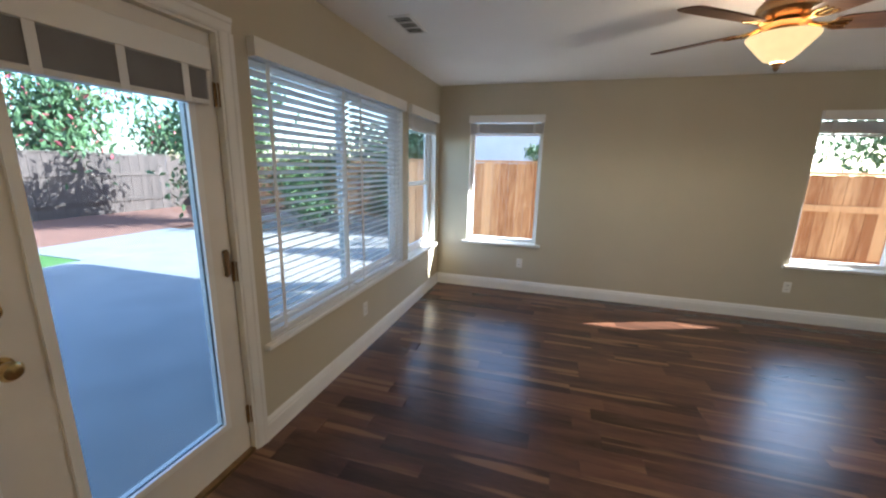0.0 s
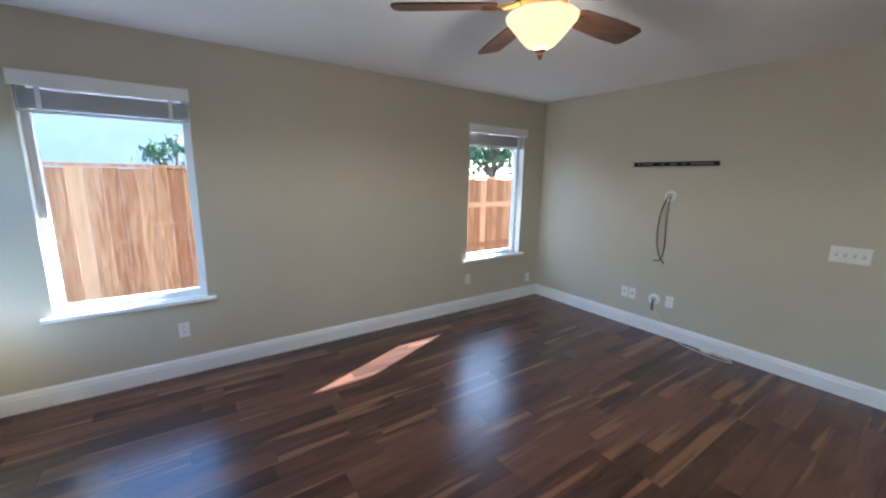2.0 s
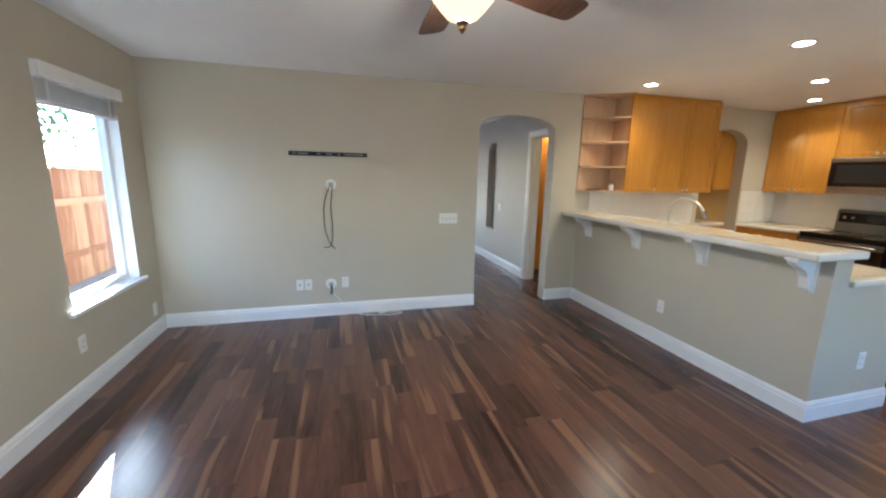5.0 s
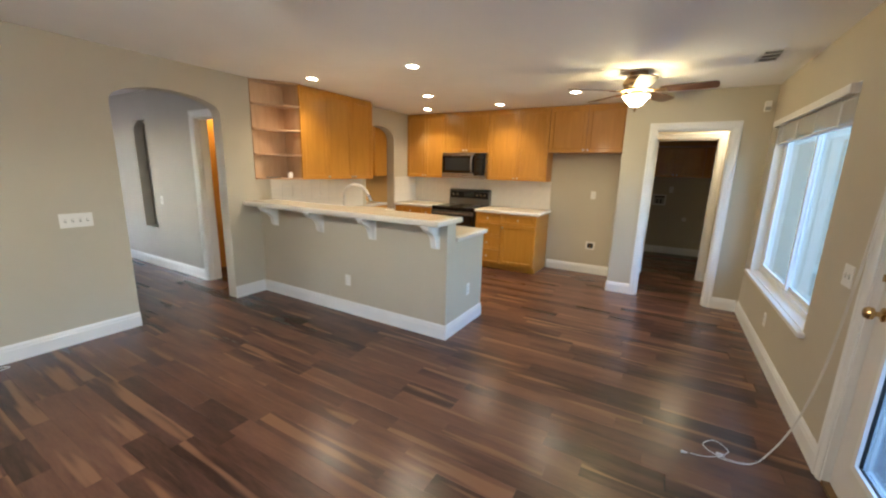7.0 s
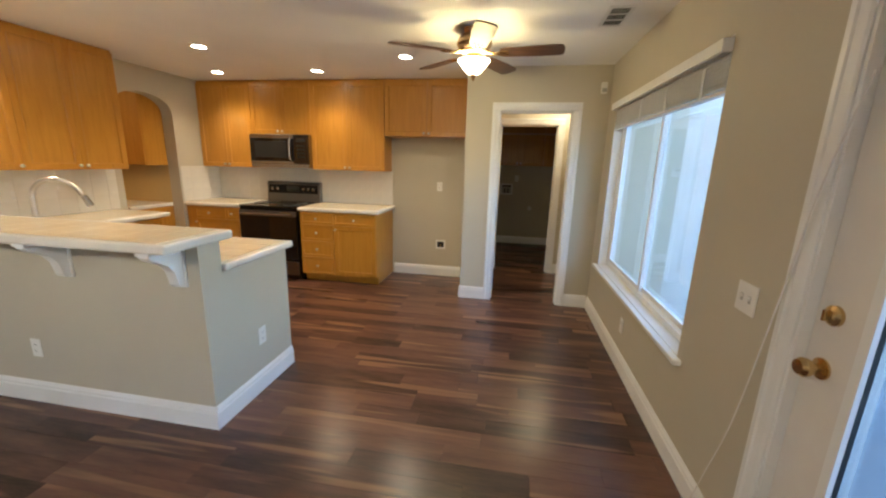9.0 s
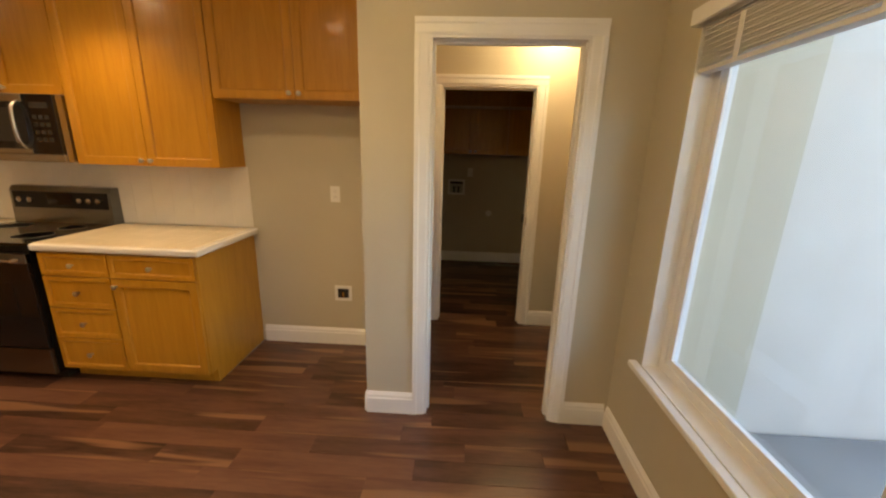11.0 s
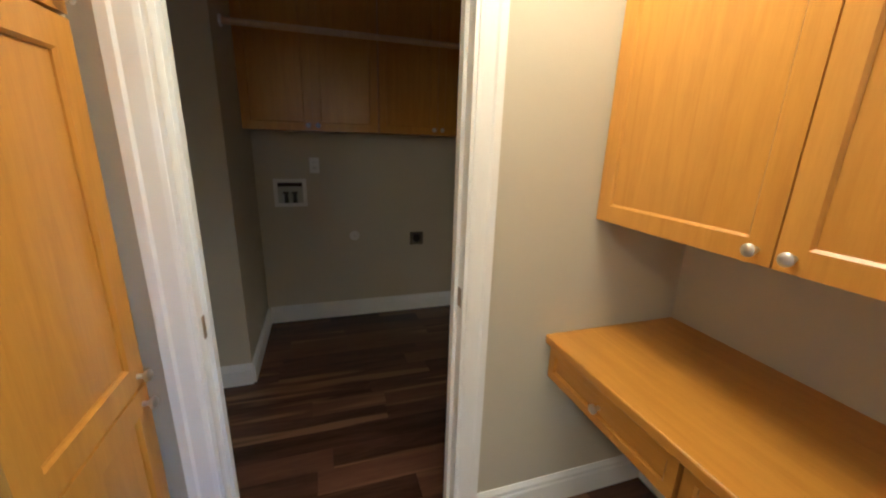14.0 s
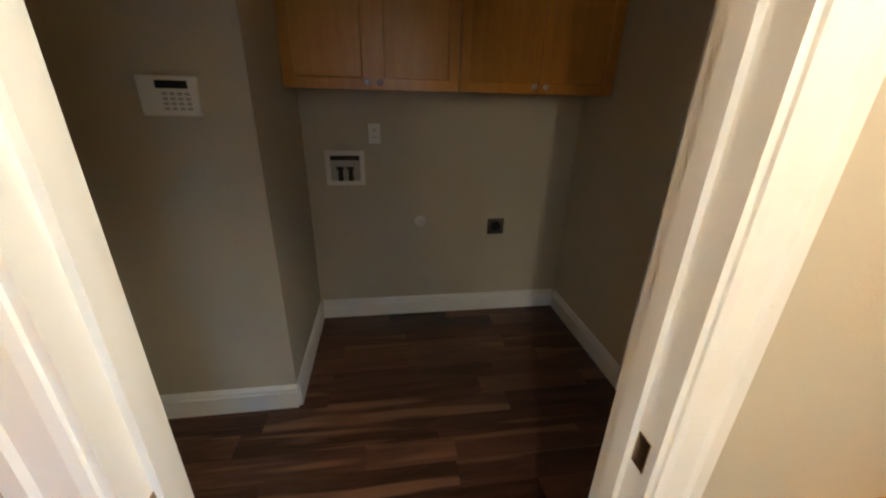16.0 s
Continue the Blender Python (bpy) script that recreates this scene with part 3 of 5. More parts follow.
def patio_door():
    d = structure("door_1", on(ON_W, ring_door()), DOORP, "closed white glazed patio door with a raised blind", "door")
    for u0, u1, z0, z1 in [(-3.905, -3.345, 0.25, 1.93)]:
        f = part("glazing_frame", on(ON_W, ring_frame(u0 - 0.025, u1 + 0.025, 0.020, 0.034, z0 - 0.025, z1 + 0.025, 0.030)), TRIM, d)
        p = part("pane", on(ON_W, solid(u0, u1, 0.050, 0.054, z0, z1)), TINTED, d)
        p.visible_shadow = False
        part("pane_seal", on(ON_W, ring_frame(u0 - 0.004, u1 + 0.004, 0.036, 0.049, z0 - 0.004, z1 + 0.004, 0.008)), DARKPL, f, "dark rubber seal")
    casing(ON_W, DOOR[0], DOOR[1], 2.06, width=0.065, depth=0.15, label="white painted patio door casing")
    knob(ON_W, -4.03, 0.935, d, 0.032)
    bm = lathe(bmesh.new(), [(0.001, 0), (0.030, 0), (0.030, 0.010), (0.020, 0.018), (0.001, 0.020)], seg=20)
    box(bm, -0.004, 0.004, -0.016, 0.016, 0.018, 0.034)
    bm.transform(Matrix.Rotation(radians(90), 4, "X"))
    bm.transform(Matrix.Translation((-4.03, 0.032, 1.10)))
    part("deadbolt", on(ON_W, bm), BRASS, d, "brass deadbolt turn", True)
    for z in (0.22, 1.0, 1.80):
        bm = tube(bmesh.new(), [(-3.195, 0.012, z - 0.05), (-3.195, 0.012, z + 0.05)], 0.009, 10)
        box(bm, -3.215, -3.195, 0.024, 0.030, z - 0.05, z + 0.05)
        part("hinge", on(ON_W, bm), BRONZE, d, "dark metal hinge")
    # blind fixed to the door
    b = part("blind_valance", on(ON_W, solid(-3.95, -3.26, -0.022, 0.030, 1.885, 1.975, 0.004)), TRIM, d, "white blind valance")
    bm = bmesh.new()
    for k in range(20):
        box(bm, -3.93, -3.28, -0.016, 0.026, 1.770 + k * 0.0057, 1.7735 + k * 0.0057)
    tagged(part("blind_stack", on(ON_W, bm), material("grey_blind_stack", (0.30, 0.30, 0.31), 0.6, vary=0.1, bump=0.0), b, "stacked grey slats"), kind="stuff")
    part("blind_rail", on(ON_W, solid(-3.93, -3.28, -0.018, 0.028, 1.748, 1.768, 0.004)), BLIND, b)
    for u in (-3.84, -3.61, -3.38):
        part("ladder_tape", on(ON_W, solid(u - 0.014, u + 0.014, -0.0215, -0.0185, 1.748, 1.885)), VINYL, b)
    tagged(part("threshold", on(ON_W, solid(DOOR[0] + 0.013, DOOR[1] - 0.013, 0.0, 0.15, -0.011, 0.016)), BRONZE, d, "dark metal threshold"))
    bm = tube(bmesh.new(), [(-3.245, 0.028, 0.99), (-3.245, 0.020, 1.0), (-3.245, 0.020, 1.10), (-3.245, 0.028, 1.11)], 0.012, 8)
    part("door_latch", on(ON_W, bm), BRONZE, d, "dark latch plate")


def ring_door():
    """The leaf: stiles and rails round the glass."""
    u0, u1, bm = DOOR[0] + 0.015, DOOR[1] - 0.015, bmesh.new()
    box(bm, u0, -3.905, 0.032, 0.076, 0.018, 2.045)
    box(bm, -3.345, u1, 0.032, 0.076, 0.018, 2.045)
    box(bm, -3.905, -3.345, 0.032, 0.076, 0.018, 0.25)
    box(bm, -3.905, -3.345, 0.032, 0.076, 1.93, 2.045)
    return bm


patio_door()

# pull cord of the blind, hanging down and lying on the floor
c = thing("blind_cord", (0.05, -4.2, 0), "long white blind pull cord trailing on the floor", "cord")
loop = [(0.035, -4.02, 1.74), (0.035, -4.10, 1.45), (0.03, -4.16, 1.1), (0.035, -4.24, 0.6), (0.05, -4.31, 0.3), (0.09, -4.31, 0.12), (0.17, -4.22, 0.02),
        (0.28, -4.06, 0.006), (0.42, -4.03, 0.006), (0.50, -4.09, 0.006), (0.44, -4.17, 0.006), (0.38, -4.10, 0.006), (0.47, -4.00, 0.006), (0.57, -3.97, 0.006)]


def smooth_line(pts, n=6):
    """Points of a smooth line through the given ones."""
    pts = [Vector(p) for p in pts]
    out = []
    for i in range(len(pts) - 1):
        p0, p1, p2, p3 = pts[max(i - 1, 0)], pts[i], pts[i + 1], pts[min(i + 2, len(pts) - 1)]
        for k in range(n):
            t = k / n
            out.append(0.5 * ((2 * p1) + (p2 - p0) * t + (2 * p0 - 5 * p1 + 4 * p2 - p3) * t * t + (3 * p1 - p0 - 3 * p2 + p3) * t ** 3))
    return out + [pts[-1]]


part("cord", tube(bmesh.new(), smooth_line(loop), 0.0022, 6), WHITECORD, c)
part("cord", tube(bmesh.new(), smooth_line([(p[0] + 0.012, p[1] + 0.015, p[2]) for p in loop[:9]] + [(0.40, -4.05, 0.006)]), 0.0022, 6), WHITECORD, c)
for x, y in ((0.58, -3.965), (0.41, -4.055)):
    part("tassel", tube(bmesh.new(), [(x, y, 0.008), (x + 0.03, y + 0.006, 0.008)], [0.004, 0.008], 8), WHITECORD, c)


# ---- plates, outlets, switches ----
def plate(m, u, z, kind="outlet", gang=1, label="", name=""):
    w, h = 0.046 * gang + 0.024, 0.114
    name = name or ("wall_outlet" if kind == "outlet" else "light_switch")
    label = label or ("white duplex wall outlet" if kind == "outlet" else "white toggle light switch plate")
    o = thing(name, base_at(m, u, 0, z - h / 2), label, "outlet" if kind == "outlet" else "switch", name + "s")
    part("plate", on(m, solid(u - w / 2, u + w / 2, -0.006, 0.0, z - h / 2, z + h / 2, 0.002)), PLASTIC, o)
    for g in range(gang):
        uc = u + (g - (gang - 1) / 2) * 0.046
        if kind == "outlet":
            for dz in (-0.02, 0.02):
                part("socket", on(m, solid(uc - 0.016, uc + 0.016, -0.008, -0.006, z + dz - 0.014, z + dz + 0.014, 0.001)), PLASTIC, o)
                bm = solid(uc - 0.008, uc - 0.005, -0.0086, -0.008, z + dz - 0.004, z + dz + 0.006)
                box(bm, uc + 0.005, uc + 0.008, -0.0086, -0.008, z + dz - 0.004, z + dz + 0.006)
                part("slots", on(m, bm), DARKPL, o)
        elif kind == "jack":
            part("jack", on(m, solid(uc - 0.008, uc + 0.008, -0.0075, -0.006, z - 0.006, z + 0.006)), DARKPL, o)
        else:
            part("toggle", on(m, solid(uc - 0.005, uc + 0.005, -0.016, -0.006, z - 0.002, z + 0.012, 0.001)), PLASTIC, o)
            part("toggle_slot", on(m, solid(uc - 0.008, uc + 0.008, -0.0068, -0.006, z - 0.014, z + 0.014)), GREYB, o)
    return o


for m, u, z in [(ON_N, 1.065, 0.36), (ON_N, 3.80, 0.365), (ON_N, 4.80, 0.25), (ON_W, -1.97, 0.35), (ON_W, -5.70, 0.33), (ON_E, 1.69, 0.36),
                (ON_BAR, -3.60, 0.36), (ON_BARW, 4.89, 0.367), (ON_S, -1.79, 1.19), (ON_B, -0.78, 1.24), (ON_E, 5.05, 1.13), (ON_E, 5.35, 1.13)]:
    plate(m, u, z)
for u in (1.235, 1.318):
    plate(ON_E, u, 0.352, "jack", label="white low-voltage wall plate", name="wall_plate")
plate(ON_E, 2.82, 1.03, "switch", 4, "white four-gang toggle switch plate")
plate(ON_W, -4.365, 1.03, "switch", 2, "white two-gang toggle switch plate")
plate(ON_ME, 7.50, 1.01, "switch", 2, "white two-gang toggle switch plate")
plate(ON_HALL, -6.92, 0.99, "switch", 1)


def round_plate(u, z, drop, label):
    o = thing("cable_outlet", base_at(ON_E, u, 0, z), label, "cable outlet", "cable outlets")
    bm = lathe(bmesh.new(), [(0.001, 0), (0.055, 0), (0.055, 0.006), (0.046, 0.010), (0.001, 0.010)], seg=28)
    bm.transform(Matrix.Rotation(radians(90), 4, "X"))
    bm.transform(Matrix.Translation((u, 0, z)))
    part("round_plate", on(ON_E, bm), PLASTIC, o, "", True)
    part("connector", on(ON_E, solid(u - 0.022, u + 0.022, -0.026, -0.010, z - 0.018, z + 0.022, 0.003)), GREYB, o, "grey plug block")
    for k, line in enumerate(drop):
        part("cord", on(ON_E, tube(bmesh.new(), smooth_line(line), 0.0055 if len(drop) < 3 else 0.004, 8)), CORD if len(drop) < 3 else DARKPL, o, "dark cord")
    return o


round_plate(1.578, 1.385, [
    [(1.578, -0.02, 1.38), (1.55, -0.03, 1.33), (1.505, -0.012, 1.17), (1.505, -0.012, 0.95), (1.545, -0.012, 0.80), (1.60, -0.012, 0.725)],
    [(1.590, -0.02, 1.38), (1.585, -0.03, 1.30), (1.570, -0.012, 1.15), (1.582, -0.012, 0.95), (1.572, -0.012, 0.80), (1.535, -0.012, 0.745), (1.49, -0.012, 0.75)]],
    "white round cable plate with two brown cords hanging from it")
round_plate(1.545, 0.35, [[(1.545, -0.02, 0.345), (1.548, -0.035, 0.31), (1.535, -0.025, 0.24)], [(1.55, -0.02, 0.345), (1.555, -0.035, 0.31), (1.555, -0.025, 0.235)],
                          [(1.54, -0.02, 0.345), (1.543, -0.04, 0.30), (1.545, -0.03, 0.25)]], "white round cable plate with short black plugs")
ad = thing("phone_cord", (4.9, -2.0, 0), "thin white cord with a small white adapter by the baseboard", "cord")
part("cord", on(ON_E, tube(bmesh.new(), smooth_line([(1.56, -0.004, 0.24), (1.64, -0.019, 0.16), (1.70, -0.03, 0.06), (1.85, -0.06, 0.005), (2.0, -0.10, 0.005),
     (2.15, -0.13, 0.005), (2.28, -0.11, 0.005), (2.24, -0.06, 0.005), (2.08, -0.06, 0.008)]), 0.0035, 6)), WHITECORD, ad)
part("adapter", on(ON_E, solid(2.03, 2.11, -0.075, -0.045, 0.0, 0.028, 0.005)), PLASTIC, ad)

# wall mount for a screen
tv = thing("tv_mount", base_at(ON_E, 1.57, 0, 1.66), "black metal wall rail for a television", "tv mount")
bm = solid(1.197, 1.945, -0.012, 0.0, 1.662, 1.702, 0.002)
box(bm, 1.197, 1.945, -0.022, -0.012, 1.692, 1.702)
box(bm, 1.197, 1.945, -0.022, -0.012, 1.662, 1.672)
part("rail", on(ON_E, bm), BLACKM, tv)
for u0, u1 in ((1.23, 1.26), (1.28, 1.38), (1.46, 1.49), (1.54, 1.60), (1.65, 1.68), (1.72, 1.90)):
    part("slot", on(ON_E, solid(u0, u1, -0.0135, -0.012, 1.679, 1.686)), GREYB, tv, "slot showing the wall")


# ---- ceiling: fans, recessed lights, vents ----
def ceiling_fan(cx, cy, zb, first, drop, glass, label, pitch=11, bowl=1.0):
    f = thing("ceiling_fan", (cx, cy, H), label, "ceiling fan", "ceiling fans")
    c = (cx, cy, 0)
    part("canopy", lathe(bmesh.new(), [(0.001, H), (0.085, H), (0.080, H - 0.03), (0.050, H - 0.06), (0.001, H - 0.062)], c), BRONZE, f, "antique bronze canopy", True)
    if drop:
        part("downrod", tube(bmesh.new(), [(cx, cy, zb + 0.10), (cx, cy, H - 0.05)], 0.014, 12), BRONZE, f)
    z = zb + 0.09
    part("motor", lathe(bmesh.new(), [(0.001, z + 0.045), (0.06, z + 0.045), (0.10, z + 0.03), (0.125, z), (0.13, z - 0.03), (0.115, z - 0.055), (0.09, z - 0.07),
                                      (0.10, z - 0.085), (0.075, z - 0.10), (0.001, z - 0.10)], c), BRONZE, f, "antique bronze motor housing", True)
    part("light_fitter", lathe(bmesh.new(), [(0.001, z - 0.10), (0.06, z - 0.10), (0.065, z - 0.12), (0.045, z - 0.145), (0.05, z - 0.16), (0.001, z - 0.16)], c), BRASS, f, "brass light fitter", True)
    zg = z - 0.135
    bm = lathe(bmesh.new(), [(0.150, zg), (0.146, zg - 0.012), (0.118, zg - 0.045), (0.085, zg - 0.085), (0.058, zg - 0.112), (0.030, zg - 0.122), (0.028, zg - 0.117),
                             (0.055, zg - 0.106), (0.082, zg - 0.080), (0.113, zg - 0.042), (0.142, zg - 0.010), (0.146, zg)], c)
    for v in bm.verts:
        v.co = Vector((cx + (v.co.x - cx) * bowl, cy + (v.co.y - cy) * bowl, zg + (v.co.z - zg) * bowl))
    shade = part("glass_shade", bm, glass, f, "lit amber glass bowl" if glass is LAMPGLASS else "lit frosted glass bowl", True)
    shade.visible_shadow = False
    part("finial", lathe(bmesh.new(), [(0.001, zg - 0.115), (0.022, zg - 0.120), (0.026, zg - 0.128), (0.012, zg - 0.140), (0.014, zg - 0.150), (0.004, zg - 0.165), (0.001, zg - 0.166)], (cx, cy, 0.125 * (1 - bowl))), BRONZE, f, "", True)
    outline = [(0.19, -0.045), (0.22, -0.058), (0.45, -0.072), (0.60, -0.070), (0.625, -0.060), (0.635, -0.030), (0.635, 0.030), (0.625, 0.060), (0.60, 0.070), (0.45, 0.072), (0.22, 0.058), (0.19, 0.045)]
    for k in range(5):
        m = Matrix.Translation((cx, cy, zb)) @ Matrix.Rotation(radians(first + 72 * k), 4, "Z") @ Matrix.Rotation(radians(pitch), 4, "X")
        bm = prism(bmesh.new(), outline, "z", -0.004, 0.004)
        part("blade", on(m, bm), BLADE, f, "dark walnut fan blade")
        bm = tube(bmesh.new(), [(0.085, 0, 0.015), (0.13, 0, 0.0), (0.18, 0, -0.008)], [0.012, 0.010, 0.012], 8)
        for dy in (-0.03, 0.0, 0.03):
            tube(bm, [(0.16, dy * 0.3, -0.007), (0.20, dy, -0.007), (0.25, dy * 0.9, -0.007)], 0.006, 6)
        part("blade_arm", on(m, bm), BRASS, f, "brass blade bracket", True)
    return f


ceiling_fan(*FAN1, 2.235, 142, True, LAMPGLASS, "bronze ceiling fan with five dark blades and a lit amber bowl", -12)
ceiling_fan(*FAN2, 2.275, 30, False, LAMPWHITE, "bronze ceiling fan with dark blades and a bright lit bowl", -11, bowl=0.80)

for cx, cy in CANS:
    r = thing("recessed_light", (cx, cy, H), "white round recessed ceiling light, lit", "ceiling light", "recessed lights")
    part("trim_ring", lathe(bmesh.new(), [(0.055, H), (0.082, H), (0.080, H - 0.006), (0.057, H - 0.004), (0.055, H)], (cx, cy, 0)), TRIM, r, "", True)
    part("lens", lathe(bmesh.new(), [(0.001, H - 0.003), (0.056, H - 0.003), (0.056, H - 0.001), (0.001, H - 0.001)], (cx, cy, 0)), CANGLOW, r, "glowing lens")

for vx, vy in ((0.39, -1.99), (0.30, -5.69)):
    v = thing("ceiling_vent", (vx, vy, H), "white ceiling air register with dark slots", "vent", "ceiling vents")
    # The ceiling is closed here; a black sheet gives the duct's inner shade.
    part("backing", solid(vx - 0.055, vx + 0.055, vy - 0.15, vy + 0.15, H - 0.003, H - 0.001), BLACKV, v, "flat dark sheet for the shade inside the duct")
    part("frame", on(Matrix.Translation((vx, vy, H)) @ Matrix.Rotation(radians(-90), 4, "X"), ring_frame(-0.075, 0.075, 0.0, 0.008, -0.17, 0.17, 0.020)), TRIM, v)
    for k in range(3):
        part("slat", solid(vx - 0.055, vx + 0.055, vy - 0.15 + 0.1 * k - 0.004, vy - 0.15 + 0.1 * k + 0.004, H - 0.009, H - 0.003), TRIM, v)
    for k in range(9):
        part("louvre", solid(vx - 0.05 + k * 0.0125, vx - 0.045 + k * 0.0125, vy - 0.15, vy + 0.15, H - 0.006, H - 0.004), GREYB, v)

DX, DY = 0.23, -7.98
dome = thing("ceiling_light", (DX, DY, H), "round frosted glass ceiling light, lit", "ceiling light")
part("pan", lathe(bmesh.new(), [(0.001, H), (0.17, H), (0.17, H - 0.03), (0.001, H - 0.03)], (DX, DY, 0)), NICKEL, dome, "metal pan", True)
part("diffuser", lathe(bmesh.new(), [(0.19, H - 0.03), (0.20, H - 0.06), (0.19, H - 0.12), (0.15, H - 0.165), (0.08, H - 0.19), (0.001, H - 0.195)], (DX, DY, 0)), LAMPWHITE, dome, "glowing glass bowl", True).visible_shadow = False
sens = thing("alarm_sensor", base_at(ON_P, -0.07, 0, 2.18), "small white alarm sensor high in the corner", "sensor")
part("housing", on(ON_P, solid(-0.10, -0.045, -0.045, 0.0, 2.18, 2.28, 0.008)), PLASTIC, sens)
part("window_lens", on(ON_P, solid(-0.095, -0.05, -0.048, -0.045, 2.19, 2.225, 0.001)), GREYB, sens)


# ---- cabinets ----
def small_knob(m, u, v, z, parent, mat=NICKEL):
    bm = lathe(bmesh.new(), [(0.001, 0), (0.007, 0), (0.006, 0.012), (0.014, 0.018), (0.015, 0.025), (0.009, 0.030), (0.001, 0.031)], seg=14)
    bm.transform(Matrix.Rotation(radians(90), 4, "X"))
    bm.transform(Matrix.Translation((u, v, z)))
    part("knob", on(m, bm), mat, parent, "small nickel knob", True)


def shaker(m, u0, u1, z0, z1, v, parent, name="cabinet_door", grain=OAK, frame_w=0.055, knob_at=None, rail=None):
    """A framed front 20 mm thick with a sunk panel; v is its back plane."""
    d = part(name, on(m, ring_frame_soft(u0, u1, v - 0.020, v, z0, z1, frame_w)), rail or grain, parent)
    part("panel", on(m, solid(u0 + frame_w, u1 - frame_w, v - 0.009, v - 0.001, z0 + frame_w, z1 - frame_w)), grain, d)
    if knob_at:
        small_knob(m, knob_at[0], v - 0.020, knob_at[1], d)
    return d


def ring_frame_soft(u0, u1, v0, v1, z0, z1, w):
    return ring_frame(u0, u1, v0, v1, z0, z1, w, 0.006)


def wall_cabinet(m, u0, u1, depth, z0, z1, doors, label, grain=OAK, top=0.0):
    c = thing("wall_cabinet", base_at(m, (u0 + u1) / 2, 0, z0), label, "cabinet", "oak wall cabinets")
    part("body", on(m, solid(u0, u1, -depth + 0.022, -0.001, z0, z1)), grain, c)
    n = len(doors)
    w = (u1 - u0) / n
    for k, side in enumerate(doors):
        a, b = u0 + k * w + 0.002, u0 + (k + 1) * w - 0.002
        shaker(m, a, b, z0 + 0.002, z1 - 0.03 - top, -depth + 0.020, c, grain=grain, knob_at=((a + 0.028 if side == "l" else b - 0.028), z0 + 0.035))
    if top:
        part("crown", on(m, solid(u0, u1, -depth + 0.002, -depth + 0.022, z1 - 0.028 - top, z1)), grain, c, "plain oak head board")
    return c


# kitchen, far wall (u runs towards the sink wall as it falls)
UP0, UP1 = 1.365, H - 0.004
wall_cabinet(ON_S, -4.972, -4.215, 0.29, UP0, UP1, "rl", "tall honey oak wall cabinet with two doors beside the arch")
wall_cabinet(ON_S, -4.211, -3.395, 0.29, 1.79, UP1, "rl", "short honey oak cabinet above the microwave")
wall_cabinet(ON_S, -3.391, -2.435, 0.29, UP0, UP1, "rl", "tall honey oak wall cabinet with two doors")
wall_cabinet(ON_S, -2.431, -1.394, 0.29, 1.79, UP1, "rl", "short honey oak cabinet above the empty fridge bay")


def base_cabinet(m, u0, u1, depth, fronts, label, grain=OAK):
    """fronts: (u0, u1, z0, z1, 'drawer' or 'door')."""
    c = thing("base_cabinet", base_at(m, (u0 + u1) / 2, 0, 0), label, "cabinet", "oak base cabinets")
    part("body", on(m, solid(u0, u1, -depth + 0.022, -0.001, 0.095, 0.878)), grain, c)
    part("toe_kick", on(m, solid(u0 + 0.002, u1 - 0.002, -depth + 0.085, -0.003, 0.0, 0.094)), OAK, c, "recessed oak toe kick")
    for a, b, z0, z1, kind in fronts:
        mid = (a + b) / 2
        if kind == "drawer":
            shaker(m, a, b, z0, z1, -depth + 0.020, c, "drawer", grain, 0.030, (mid, (z0 + z1) / 2))
        else:
            shaker(m, a, b, z0, z1, -depth + 0.020, c, "cabinet_door", grain, 0.055, (a + 0.028 if kind == "doorl" else b - 0.028, z1 - 0.045))
    return c


base_cabinet(ON_S, -3.392, -2.425, 0.66, [(-3.388, -2.965, 0.725, 0.865, "drawer"), (-3.388, -2.965, 0.52, 0.718, "drawer"), (-3.388, -2.965, 0.32, 0.513, "drawer"),
             (-3.388, -2.965, 0.10, 0.313, "drawer"), (-2.955, -2.43, 0.725, 0.865, "drawer"), (-2.955, -2.43, 0.10, 0.718, "doorl")],
             "honey oak base cabinet with drawers and one door")
base_cabinet(ON_S, -4.975, -4.215, 0.66, [(-4.40, -4.22, 0.725, 0.865, "drawer"), (-4.85, -4.41, 0.725, 0.865, "drawer"), (-4.85, -4.22, 0.10, 0.718, "doorl")],
             "honey oak base cabinet between range and arch")
base_cabinet(ON_E, 4.64, 6.15, 0.60, [(5.35, 6.14, 0.725, 0.865, "drawer"), (5.35, 5.74, 0.10, 0.718, "doorl"), (5.75, 6.14, 0.10, 0.718, "doorr")],
             "honey oak base cabinet beside the sink")
base_cabinet(turned(0, -4.61, 0), 2.56, 4.36, 0.60, [(2.60, 3.19, 0.10, 0.865, "doorl"), (3.20, 3.77, 0.10, 0.865, "doorl"), (3.78, 4.34, 0.10, 0.865, "doorr")],
             "honey oak sink cabinet inside the peninsula")


def counter(name, boxes, label, z0=0.878, z1=0.925):
    """Tiled top: a white edge round a tiled field, painted cream for warm reflected light, with fine joints."""
    c = thing(name, (*boxes[0][:1], boxes[0][2], z0), label, "countertop", "white tiled countertops")
    for x0, x1, y0, y1 in boxes:
        part("slab", solid(x0, x1, y0, y1, z0, z1 - 0.004, 0.012), TILEM, c, "white edge tile")
        bm, n = bmesh.new(), 0.153
        y = y0 + 0.045
        while y < y1 - 0.02:
            x = x0 + 0.045
            while x < x1 - 0.02:
                box(bm, x, min(x + n - 0.003, x1 - 0.012), y, min(y + n - 0.003, y1 - 0.012), z1 - 0.006, z1)
                x += n
            y += n
        tagged(part("tiles", bm, TILE_WARMED, c, "square glazed tiles, warm light from the cabinets in their cream"), kind="stuff")
    return c


